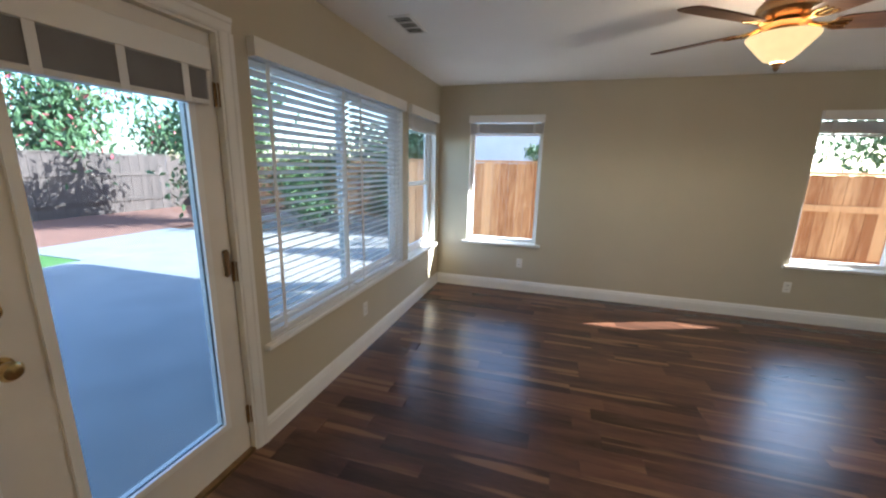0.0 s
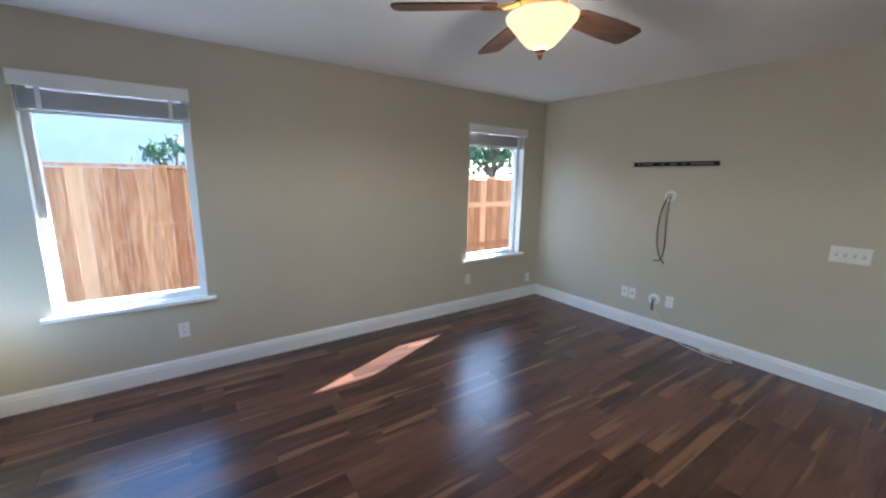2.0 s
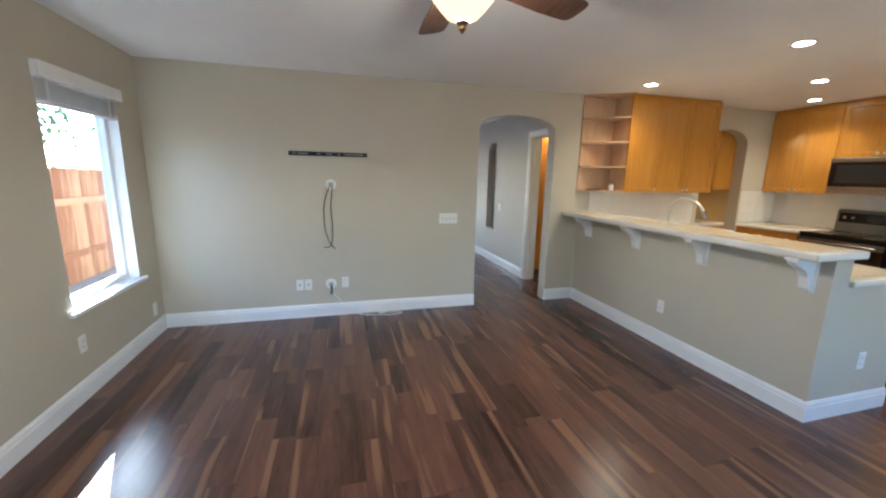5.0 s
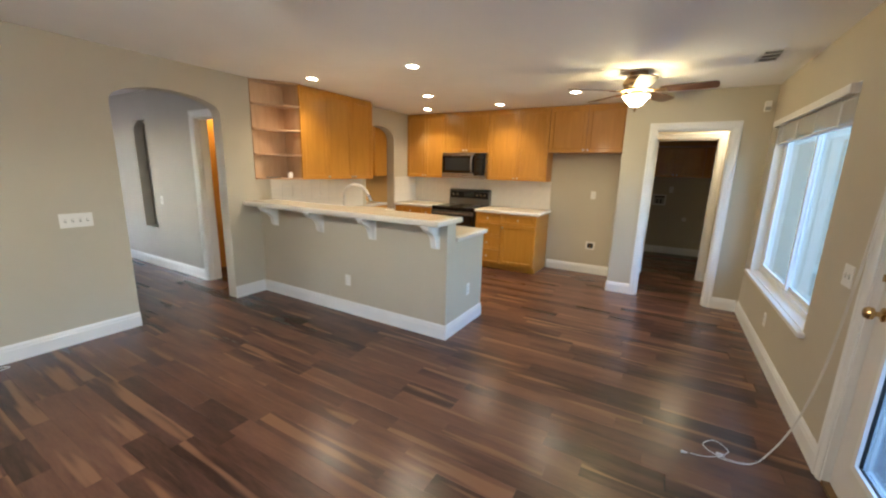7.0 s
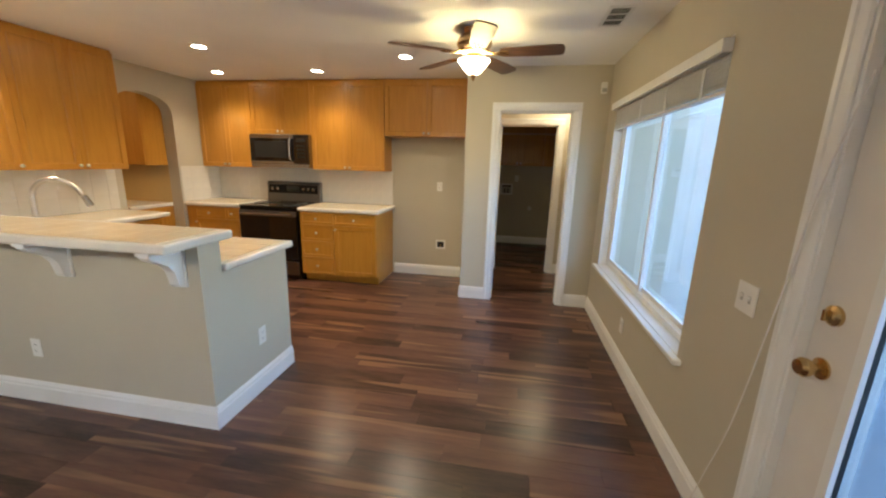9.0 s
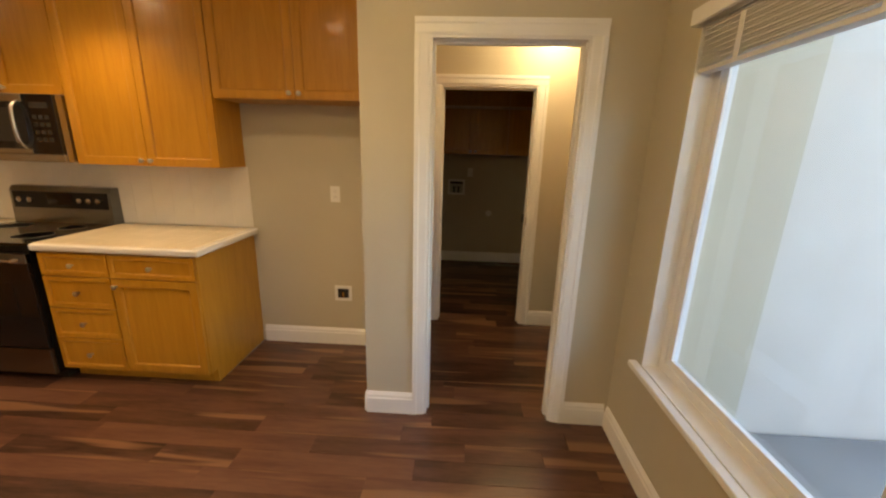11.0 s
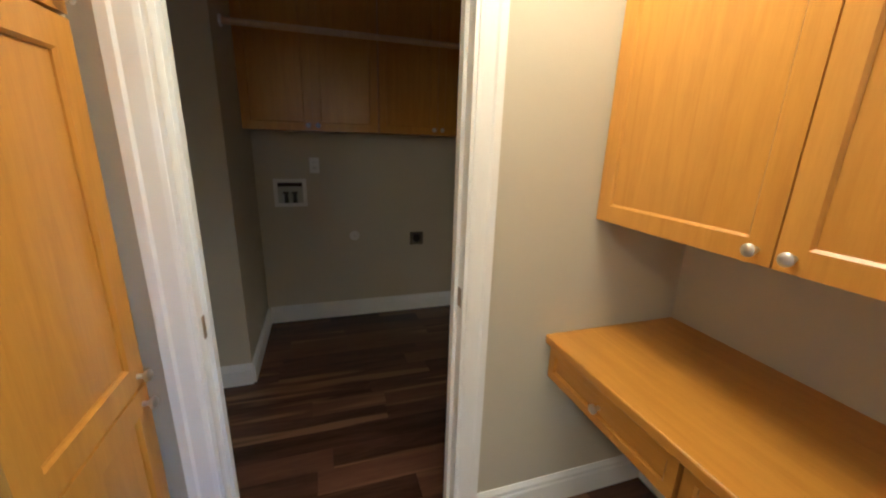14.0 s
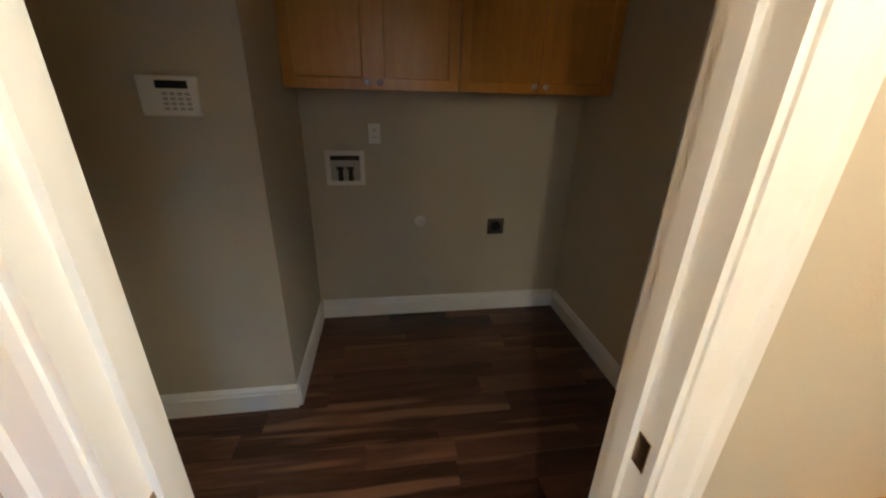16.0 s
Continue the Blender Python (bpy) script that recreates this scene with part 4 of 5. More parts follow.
counter("countertop", [(2.38, 3.41, -7.695, -7.02)], "white tiled countertop between range and fridge bay")
counter("countertop", [(4.20, 4.975, -7.695, -7.02)], "white tiled countertop beside the kitchen arch")
counter("countertop", [(2.405, 4.33, -5.275, -4.612), (4.332, 4.975, -6.19, -4.612)], "white tiled sink countertop behind the bar")
counter("bar_counter", [(2.40, 4.975, -4.685, -4.245)], "raised white tiled breakfast bar top", 1.052, 1.105)

wall("half_wall_bar", "y", -4.61, -4.46, 2.43, 4.98, z1=1.051, label="tan painted half wall under the breakfast bar")
wall("half_wall_end", "x", 2.43, 2.555, -5.21, -4.61, z1=0.877, label="tan painted end of the peninsula")


def corbel(x):
    c = thing("bar_bracket", (x, -4.46, 0.83), "white painted scrolled wooden bracket under the bar", "bracket", "bar brackets")
    prof = [(-4.46, 1.05), (-4.27, 1.05), (-4.27, 1.025), (-4.285, 1.005), (-4.32, 0.99), (-4.365, 0.965), (-4.395, 0.925), (-4.405, 0.885), (-4.41, 0.855), (-4.425, 0.838), (-4.46, 0.838)]
    part("scroll", prism(bmesh.new(), prof, "x", x - 0.028, x + 0.028), TRIM, c)
    part("back_plate", solid(x - 0.038, x + 0.038, -4.459, -4.446, 0.83, 1.05, 0.002), TRIM, c)
    part("cap", solid(x - 0.038, x + 0.038, -4.446, -4.262, 1.034, 1.0505, 0.002), TRIM, c)


for x in (4.70, 3.96, 3.25, 2.54):
    corbel(x)

# backsplash of tiles on the two kitchen walls
for m, u0, u1, z0, z1 in [(ON_S, -4.975, -2.42, 0.925, 1.365), (ON_E, 4.61, 6.22, 0.925, 1.345), (ON_E, 7.04, 7.69, 0.925, 1.365)]:
    bs = structure("backsplash", on(m, solid(u0, u1, -0.005, -0.0005, z0, z1)), GROUT, "cream glazed tile backsplash", "backsplash")
    n, z = 0.151, z0 + 0.002
    me = {}
    while z < z1 - 0.02:
        u, h = u0 + 0.002, min(n, z1 - z) - 0.0016
        while u < u1 - 0.02:
            w = min(n, u1 - u) - 0.0016
            key = (round(w, 3), round(h, 3))
            if key not in me:
                bm = solid(0, w, -0.0075, -0.005, 0, h)
                bm.transform(m.to_3x3().to_4x4())
                me[key] = finish("tile", bm, TILEM)
            t = new("tile", me[key])
            t.parent, t.location = bs, base_at(m, u, 0, z)
            u += n
        z += n

# cabinet over the sink counter, with an open corner shelf at its end
sc = thing("sink_wall_cabinet", (4.83, -5.5, 1.345), "long honey oak wall cabinet with an open angled end shelf", "cabinet")
part("body", solid(4.70, 4.979, -6.13, -4.86, 1.345, H - 0.004), OAK, sc)
for k in range(3):
    a, b = 4.865 + k * 0.42, 4.865 + (k + 1) * 0.42
    shaker(ON_E, a + 0.002, b - 0.002, 1.347, H - 0.03, -0.28, sc, knob_at=((b - 0.03) if k != 2 else a + 0.03, 1.38))
shelf = [(4.978, -4.855), (4.68, -4.855), (4.68, -4.82), (4.95, -4.42), (4.978, -4.42)]
for z in (1.345, 1.62, 1.90, 2.17, H - 0.024):
    part("shelf", prism(bmesh.new(), shelf, "z", z, z + 0.018), MAPLE, sc, "pale maple shelf")
part("shelf_back", solid(4.968, 4.979, -4.855, -4.42, 1.363, H - 0.024), MAPLE, sc, "pale maple back")
part("shelf_side", solid(4.70, 4.968, -4.858, -4.850, 1.363, H - 0.024), MAPLE, sc, "pale maple side")
part("face_stile", solid(4.672, 4.70, -4.875, -4.845, 1.345, H - 0.004), OAK, sc)
cup = thing("small_jar", (4.80, -4.76, 1.363), "small white jar on the open shelf", "jar")
part("jar", lathe(bmesh.new(), [(0.001, 1.3635), (0.03, 1.3635), (0.032, 1.40), (0.028, 1.425), (0.001, 1.425)], (4.80, -4.76, 0), 20), PLASTIC, cup, "", True)
part("lid", lathe(bmesh.new(), [(0.001, 1.425), (0.026, 1.425), (0.026, 1.435), (0.001, 1.436)], (4.80, -4.76, 0), 20), GREYB, cup, "", True)
dish = thing("dark_tray", (4.88, -4.60, 1.363), "flat dark tray lying on the open shelf", "tray")
part("tray", solid(4.84, 4.93, -4.66, -4.52, 1.3635, 1.372, 0.002), DARKPL, dish)

# sink and tap
fa = thing("kitchen_tap", (4.02, -4.86, 0.925), "brushed nickel gooseneck kitchen tap", "tap")
part("base", lathe(bmesh.new(), [(0.001, 0.9255), (0.03, 0.9255), (0.028, 0.94), (0.018, 0.95), (0.018, 0.99), (0.001, 0.99)], (4.02, -4.86, 0)), NICKEL, fa, "", True)
part("spout", tube(bmesh.new(), smooth_line([(4.02, -4.86, 0.98), (4.02, -4.86, 1.15), (4.01, -4.865, 1.24), (3.95, -4.89, 1.305), (3.87, -4.93, 1.31), (3.80, -4.965, 1.265), (3.765, -4.985, 1.20)]),
                   0.016, 12), NICKEL, fa, "", True)
part("spray_head", tube(bmesh.new(), [(3.768, -4.983, 1.205), (3.74, -4.998, 1.135)], [0.018, 0.022], 12), STEEL, fa, "", True)
part("lever", tube(bmesh.new(), [(4.02, -4.86, 0.985), (4.06, -4.84, 1.01)], [0.008, 0.006], 8), NICKEL, fa, "", True)
sk = thing("kitchen_sink", (3.9, -5.05, 0.925), "stainless drop-in kitchen sink", "sink")
part("rim", on(Matrix.Translation((3.85, -5.06, 0.926)) @ Matrix.Rotation(radians(90), 4, "X"), ring_frame(-0.38, 0.38, -0.004, 0.004, -0.17, 0.17, 0.025)), STEEL, sk)
part("basin", solid(3.495, 4.205, -5.205, -4.915, 0.9255, 0.927), STEEL, sk)


# ---- range and microwave ----
def kitchen_range():
    r = thing("kitchen_range", (3.80, -7.42, 0), "black and stainless electric kitchen range", "range")
    x0, x1, f = 3.42, 4.19, -7.035
    part("body", solid(x0, x1, -7.695, f, 0.06, 0.905), BLACKM, r)
    part("kick", solid(x0 + 0.01, x1 - 0.01, -7.69, f - 0.05, 0.0, 0.06), DARKPL, r)
    top = part("cooktop", solid(x0 - 0.002, x1 + 0.002, -7.62, f + 0.012, 0.905, 0.922, 0.003), BLACKGLASS, r, "black glass cooktop")
    for bx, by, br in ((3.60, -7.22, 0.10), (4.02, -7.22, 0.085), (3.60, -7.47, 0.075), (4.02, -7.47, 0.095)):
        part("burner_ring", lathe(bmesh.new(), [(br - 0.003, 0.9221), (br, 0.9221), (br, 0.9226), (br - 0.003, 0.9226), (br - 0.003, 0.9221)], (bx, by, 0), 32), GREYB, top)
    door = part("oven_door", solid(x0 + 0.003, x1 - 0.003, f, f + 0.028, 0.245, 0.86, 0.004), BLACKGLASS, r, "black glass oven door")
    part("door_band", solid(x0 + 0.003, x1 - 0.003, f + 0.001, f + 0.030, 0.80, 0.86, 0.003), DSTEEL, door, "stainless band")
    part("oven_window", solid(x0 + 0.13, x1 - 0.13, f + 0.0275, f + 0.0295, 0.40, 0.68, 0.001), BLACKGLASS, door)
    part("handle", tube(bmesh.new(), [(x0 + 0.05, f + 0.03, 0.825), (x0 + 0.05, f + 0.065, 0.825), (x1 - 0.05, f + 0.065, 0.825), (x1 - 0.05, f + 0.03, 0.825)], 0.012, 10), STEEL, door, "stainless bar handle", True)
    part("drawer", solid(x0 + 0.003, x1 - 0.003, f, f + 0.026, 0.065, 0.235, 0.004), DSTEEL, r, "stainless warming drawer")
    g = part("back_panel", prism(bmesh.new(), [(-7.695, 0.905), (-7.61, 0.922), (-7.62, 1.155), (-7.64, 1.185), (-7.695, 1.185)], "x", x0, x1), DSTEEL, r, "stainless control panel")
    part("panel_face", prism(bmesh.new(), [(-7.616, 1.03), (-7.610, 1.03), (-7.614, 1.148), (-7.620, 1.148)], "x", 3.445, 4.165), BLACKM, g, "black control face")
    part("display", solid(3.71, 3.90, -7.614, -7.609, 1.055, 1.135), BLACKGLASS, g, "dark display")
    for kx in (3.50, 3.57, 3.64, 4.02, 4.10):
        bm = lathe(bmesh.new(), [(0.001, 0), (0.022, 0), (0.019, 0.022), (0.001, 0.024)], seg=16)
        bm.transform(Matrix.Rotation(radians(-90), 4, "X"))
        bm.transform(Matrix.Translation((kx, -7.612, 1.09)))
        part("control_knob", bm, STEEL, g, "", True)


kitchen_range()
mw = thing("microwave", (3.80, -7.6, 1.385), "stainless over-the-range microwave with a dark door", "microwave")
mx0, mx1, mf = 3.40, 4.205, -7.36
part("body", solid(mx0, mx1, -7.695, mf, 1.375, 1.785), STEEL, mw)
door = part("door", solid(mx0 + 0.20, mx1 - 0.003, mf, mf + 0.022, 1.425, 1.782, 0.004), BLACKGLASS, mw, "black glass door")
part("door_band", solid(mx0 + 0.20, mx1 - 0.003, mf + 0.0005, mf + 0.0245, 1.735, 1.7815, 0.003), STEEL, door, "stainless upper band")
part("door_band", solid(mx0 + 0.20, mx1 - 0.003, mf + 0.0005, mf + 0.0245, 1.4255, 1.455, 0.003), STEEL, door, "stainless lower band")
part("window", solid(mx0 + 0.29, mx1 - 0.07, mf + 0.0215, mf + 0.0235, 1.50, 1.70, 0.001), DARKPL, door, "dark perforated window")
panel = part("control_panel", solid(mx0 + 0.003, mx0 + 0.197, mf, mf + 0.022, 1.425, 1.782, 0.003), BLACKGLASS, mw, "black control panel")
part("display", solid(mx0 + 0.04, mx0 + 0.16, mf + 0.0215, mf + 0.0232, 1.70, 1.735), SCREEN, panel, "grey display")
for r in range(4):
    for k in range(3):
        part("button", solid(mx0 + 0.045 + k * 0.04, mx0 + 0.073 + k * 0.04, mf + 0.0215, mf + 0.0230, 1.50 + r * 0.045, 1.525 + r * 0.045), SCREEN, panel)
part("handle", tube(bmesh.new(), smooth_line([(mx0 + 0.235, mf + 0.022, 1.465), (mx0 + 0.235, mf + 0.055, 1.50), (mx0 + 0.235, mf + 0.064, 1.60), (mx0 + 0.235, mf + 0.055, 1.70), (mx0 + 0.235, mf + 0.022, 1.735)]), 0.013, 10), STEEL, door, "stainless bow handle", True)
part("vent_strip", solid(mx0 + 0.003, mx1 - 0.003, mf, mf + 0.018, 1.378, 1.420, 0.003), STEEL, mw)

ib = thing("ice_maker_box", base_at(ON_S, -1.76, 0, 0.38), "white recessed water supply box with a dark valve", "supply box")
part("frame", on(ON_S, ring_frame(-1.825, -1.695, -0.008, 0.0, 0.37, 0.49, 0.022)), PLASTIC, ib)
# Flat dark sheet on the wall stands in for shade within the recess.
part("recess", on(ON_S, solid(-1.803, -1.717, -0.003, -0.001, 0.392, 0.468)), DARKPL, ib, "flat dark sheet for the shaded recess")
part("valve", on(ON_S, tube(bmesh.new(), [(-1.76, -0.004, 0.40), (-1.76, -0.004, 0.44)], 0.010, 8)), BRASS, ib)

# ---- passage with desk and tall cupboard ----
dk = thing("built_in_desk", (-0.25, -7.63, 0.60), "wall-hung honey oak desk with two drawers", "desk")
part("top", solid(-0.574, 0.002, -8.219, -7.052, 0.752, 0.785, 0.005), OAKH, dk, "honey oak desk top")
part("apron", solid(-0.572, -0.035, -8.215, -7.055, 0.605, 0.752), OAKH, dk)
for a, b in ((-8.205, -7.68), (-7.665, -7.10)):
    shaker(turned(-0.036, 0, 90), a, b, 0.622, 0.746, 0.0, dk, "drawer", OAKH, 0.034, ((a + b) / 2, 0.684))
wd = thing("desk_wall_cabinet", (-0.3, -7.7, 1.2), "honey oak wall cabinet with two doors above the desk", "cabinet")
part("body", solid(-0.574, -0.16, -8.215, -7.12, 1.195, 2.03), OAK, wd)
part("crown", solid(-0.16, -0.135, -8.215, -7.12, 1.955, 2.03, 0.003), OAKH, wd, "plain oak head board")
for y0, y1, ky in ((-8.213, -7.682, -7.715), (-7.678, -7.122, -7.645)):
    d = part("cabinet_door", on(Matrix.Translation((-0.16, 0, 0)) @ Matrix.Rotation(radians(90), 4, "Z"), ring_frame_soft(y0, y1, -0.020, 0.0, 1.197, 1.948, 0.058)), OAK, wd)
    part("panel", solid(-0.158, -0.148, y0 + 0.058, y1 - 0.058, 1.255, 1.89), OAK, d)
    bm = lathe(bmesh.new(), [(0.001, 0), (0.007, 0), (0.006, 0.012), (0.014, 0.018), (0.015, 0.025), (0.009, 0.030), (0.001, 0.031)], seg=14, axis="x")
    bm.transform(Matrix.Translation((-0.140, ky, 1.228)))
    part("knob", bm, NICKEL, d, "small nickel knob", True)

wall("wall_mud_east", "x", 1.20, 1.39, -8.22, -7.765, [(-8.205, -7.765, 0.0, 2.3)], label="tan painted strip beside the tall cupboard")
pc = thing("tall_cupboard", (1.3, -7.98, 0), "tall honey oak pantry cupboard with paired doors", "cupboard")
part("body", solid(1.216, 1.385, -8.203, -7.768, 0.0, 2.298), OAK, pc)
part("face_frame", solid(1.204, 1.2155, -8.203, -7.768, 0.0, 2.298), OAK, pc)
ON_T = turned(1.204, 0, -90)
for z0, z1, kz in ((0.10, 0.822, 0.78), (0.830, 1.638, 0.858), (1.646, 2.290, 1.672)):
    shaker(ON_T, 7.776, 8.194, z0, z1, 0.0, pc, frame_w=0.066, knob_at=(8.162, kz))

# ---- laundry ----
wall_cabinet(ON_B, -1.188, -0.342, 0.31, 1.478, 2.43, "rl", "honey oak laundry cabinet with two doors")
wall_cabinet(ON_B, -0.338, 0.496, 0.31, 1.478, 2.43, "rl", "honey oak laundry cabinet with two doors")
hr = thing("hanging_rod", (0.3, -9.6, 2.0), "wooden clothes rod in front of the laundry cabinets", "rod")
part("rod", tube(bmesh.new(), [(-0.5, -9.60, 2.0), (1.19, -9.60, 2.0)], 0.017, 14), MAPLE, hr, "", True)
for x0, x1 in ((-0.499, -0.487), (1.177, 1.189)):
    part("socket", tube(bmesh.new(), [(x0, -9.60, 2.0), (x1, -9.60, 2.0)], 0.03, 16), PLASTIC, hr)
ON_KP = ON_K @ Matrix.Translation((0.025, 0, 0.022))
kp = thing("alarm_keypad", base_at(ON_KP, -1.47, 0, 1.36), "white alarm keypad with a dark display", "keypad")
part("housing", on(ON_KP, solid(-1.565, -1.378, -0.028, 0.0, 1.355, 1.485, 0.005)), PLASTIC, kp)
part("display", on(ON_KP, solid(-1.505, -1.405, -0.0295, -0.0275, 1.445, 1.470)), SCREEN, kp, "dark lcd")
for r in range(4):
    for k in range(4):
        part("key", on(ON_KP, solid(-1.490 + k * 0.024, -1.474 + k * 0.024, -0.0305, -0.0275, 1.375 + r * 0.016, 1.385 + r * 0.016, 0.0008)), GREYB, kp)
wb = thing("washer_box", base_at(ON_B, -0.955, 0, 0.94), "white recessed washer supply box with two dark valves", "supply box")
part("frame", on(ON_B, ring_frame(-1.075, -0.845, -0.008, 0.0, 0.935, 1.142, 0.028)), PLASTIC, wb)
# No hollow here: grey sheet and black strip paint the shade inside the box.
part("recess", on(ON_B, solid(-1.047, -0.873, -0.003, -0.001, 0.963, 1.114)), GREYB, wb, "flat grey sheet for the shaded recess")
part("recess_shadow", on(ON_B, solid(-1.045, -0.875, -0.0042, -0.0034, 1.085, 1.112)), BLACKM, wb, "black strip for the shade at the top of the recess")
for u in (-0.99, -0.93):
    bm = tube(bmesh.new(), [(u, -0.012, 0.965), (u, -0.012, 1.035)], [0.016, 0.012], 10)
    tube(bm, [(u - 0.02, -0.020, 1.04), (u + 0.02, -0.020, 1.04)], 0.008, 8)
    part("valve", on(ON_B, bm), DARKPL, wb, "dark hose valve", True)
dp = thing("dryer_outlet", base_at(ON_B, 0.005, 0, 0.6), "square steel dryer outlet with a black socket", "outlet")
part("plate", on(ON_B, solid(-0.052, 0.062, -0.006, 0.0, 0.59, 0.70, 0.002)), STEEL, dp)
bm = lathe(bmesh.new(), [(0.001, 0), (0.034, 0), (0.032, 0.008), (0.001, 0.008)], seg=24)
bm.transform(Matrix.Rotation(radians(90), 4, "X"))
bm.transform(Matrix.Translation((0.005, -0.006, 0.645)))
part("socket", on(ON_B, bm), DARKPL, dp, "black socket", True)
# door in the side wall of the laundry
d2 = structure("door_2", on(ON_LW, solid(-9.235, -8.42, -0.012, -0.001, 0.012, 2.03)), DOORP, "closed white painted side door", "door")
bm = bmesh.new()
box(bm, -9.31, -9.24, -0.020, -0.001, 0.0, 2.105)
box(bm, -9.24, -8.345, -0.020, -0.001, 2.035, 2.105)
structure("trim_side_door", on(ON_LW, bm), TRIM, "white painted door casing", "door casing")
for z in (0.25, 1.04, 1.78):
    part("hinge", on(ON_LW, tube(bmesh.new(), [(-9.237, -0.022, z - 0.045), (-9.237, -0.022, z + 0.045)], 0.008, 8)), BRONZE, d2, "dark metal hinge")

# ---- hall and rooms beyond the arches ----
bm = solid(7.12, 7.51, -4.425, -4.40, 0.57, 2.08)
for sx in (0, 1):
    x0, x1 = (7.13, 7.315) if sx == 0 else (7.50, 7.315)
    prism(bm, [(x0, 1.94)] + [(x0 + (x1 - x0) * (1 - math.cos(math.pi / 2 * k / 6)), 1.94 + 0.12 * math.sin(math.pi / 2 * k / 6)) for k in range(7)] + [(x0, 2.06)], "y", -4.40, -4.284)
structure("trim_niche", bm, PAINT_HALL, "tall arched niche in the hall wall", "niche")
fd = thing("front_door", (10.2, -4.1, 0), "dark green panelled front door standing open", "door")
ON_FD = turned(10.58, -4.12, 0)
part("leaf", on(ON_FD, solid(-0.90, 0.0, -0.045, 0.0, 0.01, 2.03, 0.003)), DOORGREEN, fd)
for a, b in ((-0.80, -0.48), (-0.42, -0.10)):
    for z0, z1 in ((0.20, 0.80), (0.95, 1.45)):
        part("panel", on(ON_FD, ring_frame(a, b, -0.0002, 0.008, z0, z1, 0.03)), DOORGREEN, fd)
        part("panel", on(ON_FD, ring_frame(a, b, -0.053, -0.0448, z0, z1, 0.03)), DOORGREEN, fd)
for v0, v1 in ((-0.0002, 0.004), (-0.049, -0.0448)):
    part("glass_panel", on(ON_FD, solid(-0.78, -0.12, v0, v1, 1.60, 1.90)), BLACKGLASS, fd, "dark glass panel")
for z, r in ((0.95, 0.03), (1.12, 0.026)):
    part("door_knob" if z < 1 else "deadbolt", on(ON_FD, lathe(bmesh.new(), [(0.001, 0), (r, 0.0), (r, 0.02), (r * 0.5, 0.03), (r, 0.05), (0.001, 0.06)], (-0.83, 0.0, z), 16, "y")), BRONZE, fd, "", True)
tc = thing("oak_cupboard", (6.8, -4.7, 0), "tall honey oak cupboard in the yellow room", "cupboard")
part("body", solid(6.42, 6.995, -4.88, -4.44, 0.0, 2.15), OAK, tc)
part("cabinet_door", solid(6.40, 6.42, -4.875, -4.445, 0.10, 2.14, 0.003), OAK, tc)
small_knob(turned(6.40, 0, -90), 4.84, 0.0, 1.0, tc, BRONZE)
pb = thing("pantry_base_cabinet", (5.8, -6.8, 0), "dark honey oak base cabinet beyond the kitchen arch", "cabinet")
part("body", solid(5.14, 6.60, -7.045, -6.50, 0.0, 0.86), OAK, pb)
part("drawer", solid(5.16, 5.86, -6.50, -6.48, 0.70, 0.85, 0.003), OAK, pb)
part("drawer", solid(5.88, 6.58, -6.50, -6.48, 0.70, 0.85, 0.003), OAK, pb)
part("countertop", solid(5.135, 6.62, -7.045, -6.46, 0.862, 0.905, 0.006), TILEM, pb, "white countertop")
pu = thing("pantry_wall_cabinet", (5.8, -6.9, 1.37), "honey oak wall cabinet beyond the kitchen arch", "cabinet")
part("body", solid(5.14, 6.60, -7.045, -6.75, 1.37, 2.42), OAK, pu)
for k in range(3):
    part("cabinet_door", solid(5.145 + k * 0.485, 5.145 + k * 0.485 + 0.48, -6.75, -6.73, 1.375, 2.41, 0.003), OAK, pu)


# ---- outdoors ----
structure("ground", solid(-120, 120, -120, 120, -0.5, -0.14), SOIL, "dry bare ground", "ground")
structure("patio", solid(-5.6, -0.15, -7.0, 3.0, -0.139, -0.06), CONCRETE, "grey concrete patio slab", "patio")
structure("garden_path", solid(-7.2, -5.62, -0.72, 1.97, -0.139, -0.065), CONCRETE, "pale concrete path", "path")
structure("bark_bed", solid(-10.9, -7.25, -9.0, 9.0, -0.139, -0.075), BARK, "red bark mulch bed", "garden bed")
structure("lawn", solid(-7.2, -5.62, -6.5, -0.74, -0.139, -0.07), GRASSM, "short green lawn", "lawn")
structure("side_yard", solid(-0.15, 14.0, 0.16, 1.99, -0.139, -0.10), SOIL, "dry side yard soil", "ground")
structure("front_path", solid(10.76, 13.4, -5.2, -2.2, -0.139, -0.06), CONCRETE, "grey concrete path at the front door", "path")
structure("road", solid(15.5, 20.5, -60.0, 60.0, -0.139, -0.11), ASPHALT, "dark asphalt street", "road")
structure("exterior_wing", solid(-2.0, -0.73, -12.0, -7.02, -0.139, 2.95), STUCCO, "pale stucco wing of the house", "wall")
# East end, out of view, is stretched past the front door to block sun.
structure("roof", solid(-0.75, 13.2, -10.9, 0.95, 2.53, 2.73), ROOFM, "brown roof with overhanging eaves, lengthened in front to block sun", "roof")
structure("roof_wing", solid(-2.4, -0.76, -12.5, -6.5, 2.96, 3.1), ROOFM, "brown roof over the wing", "roof")


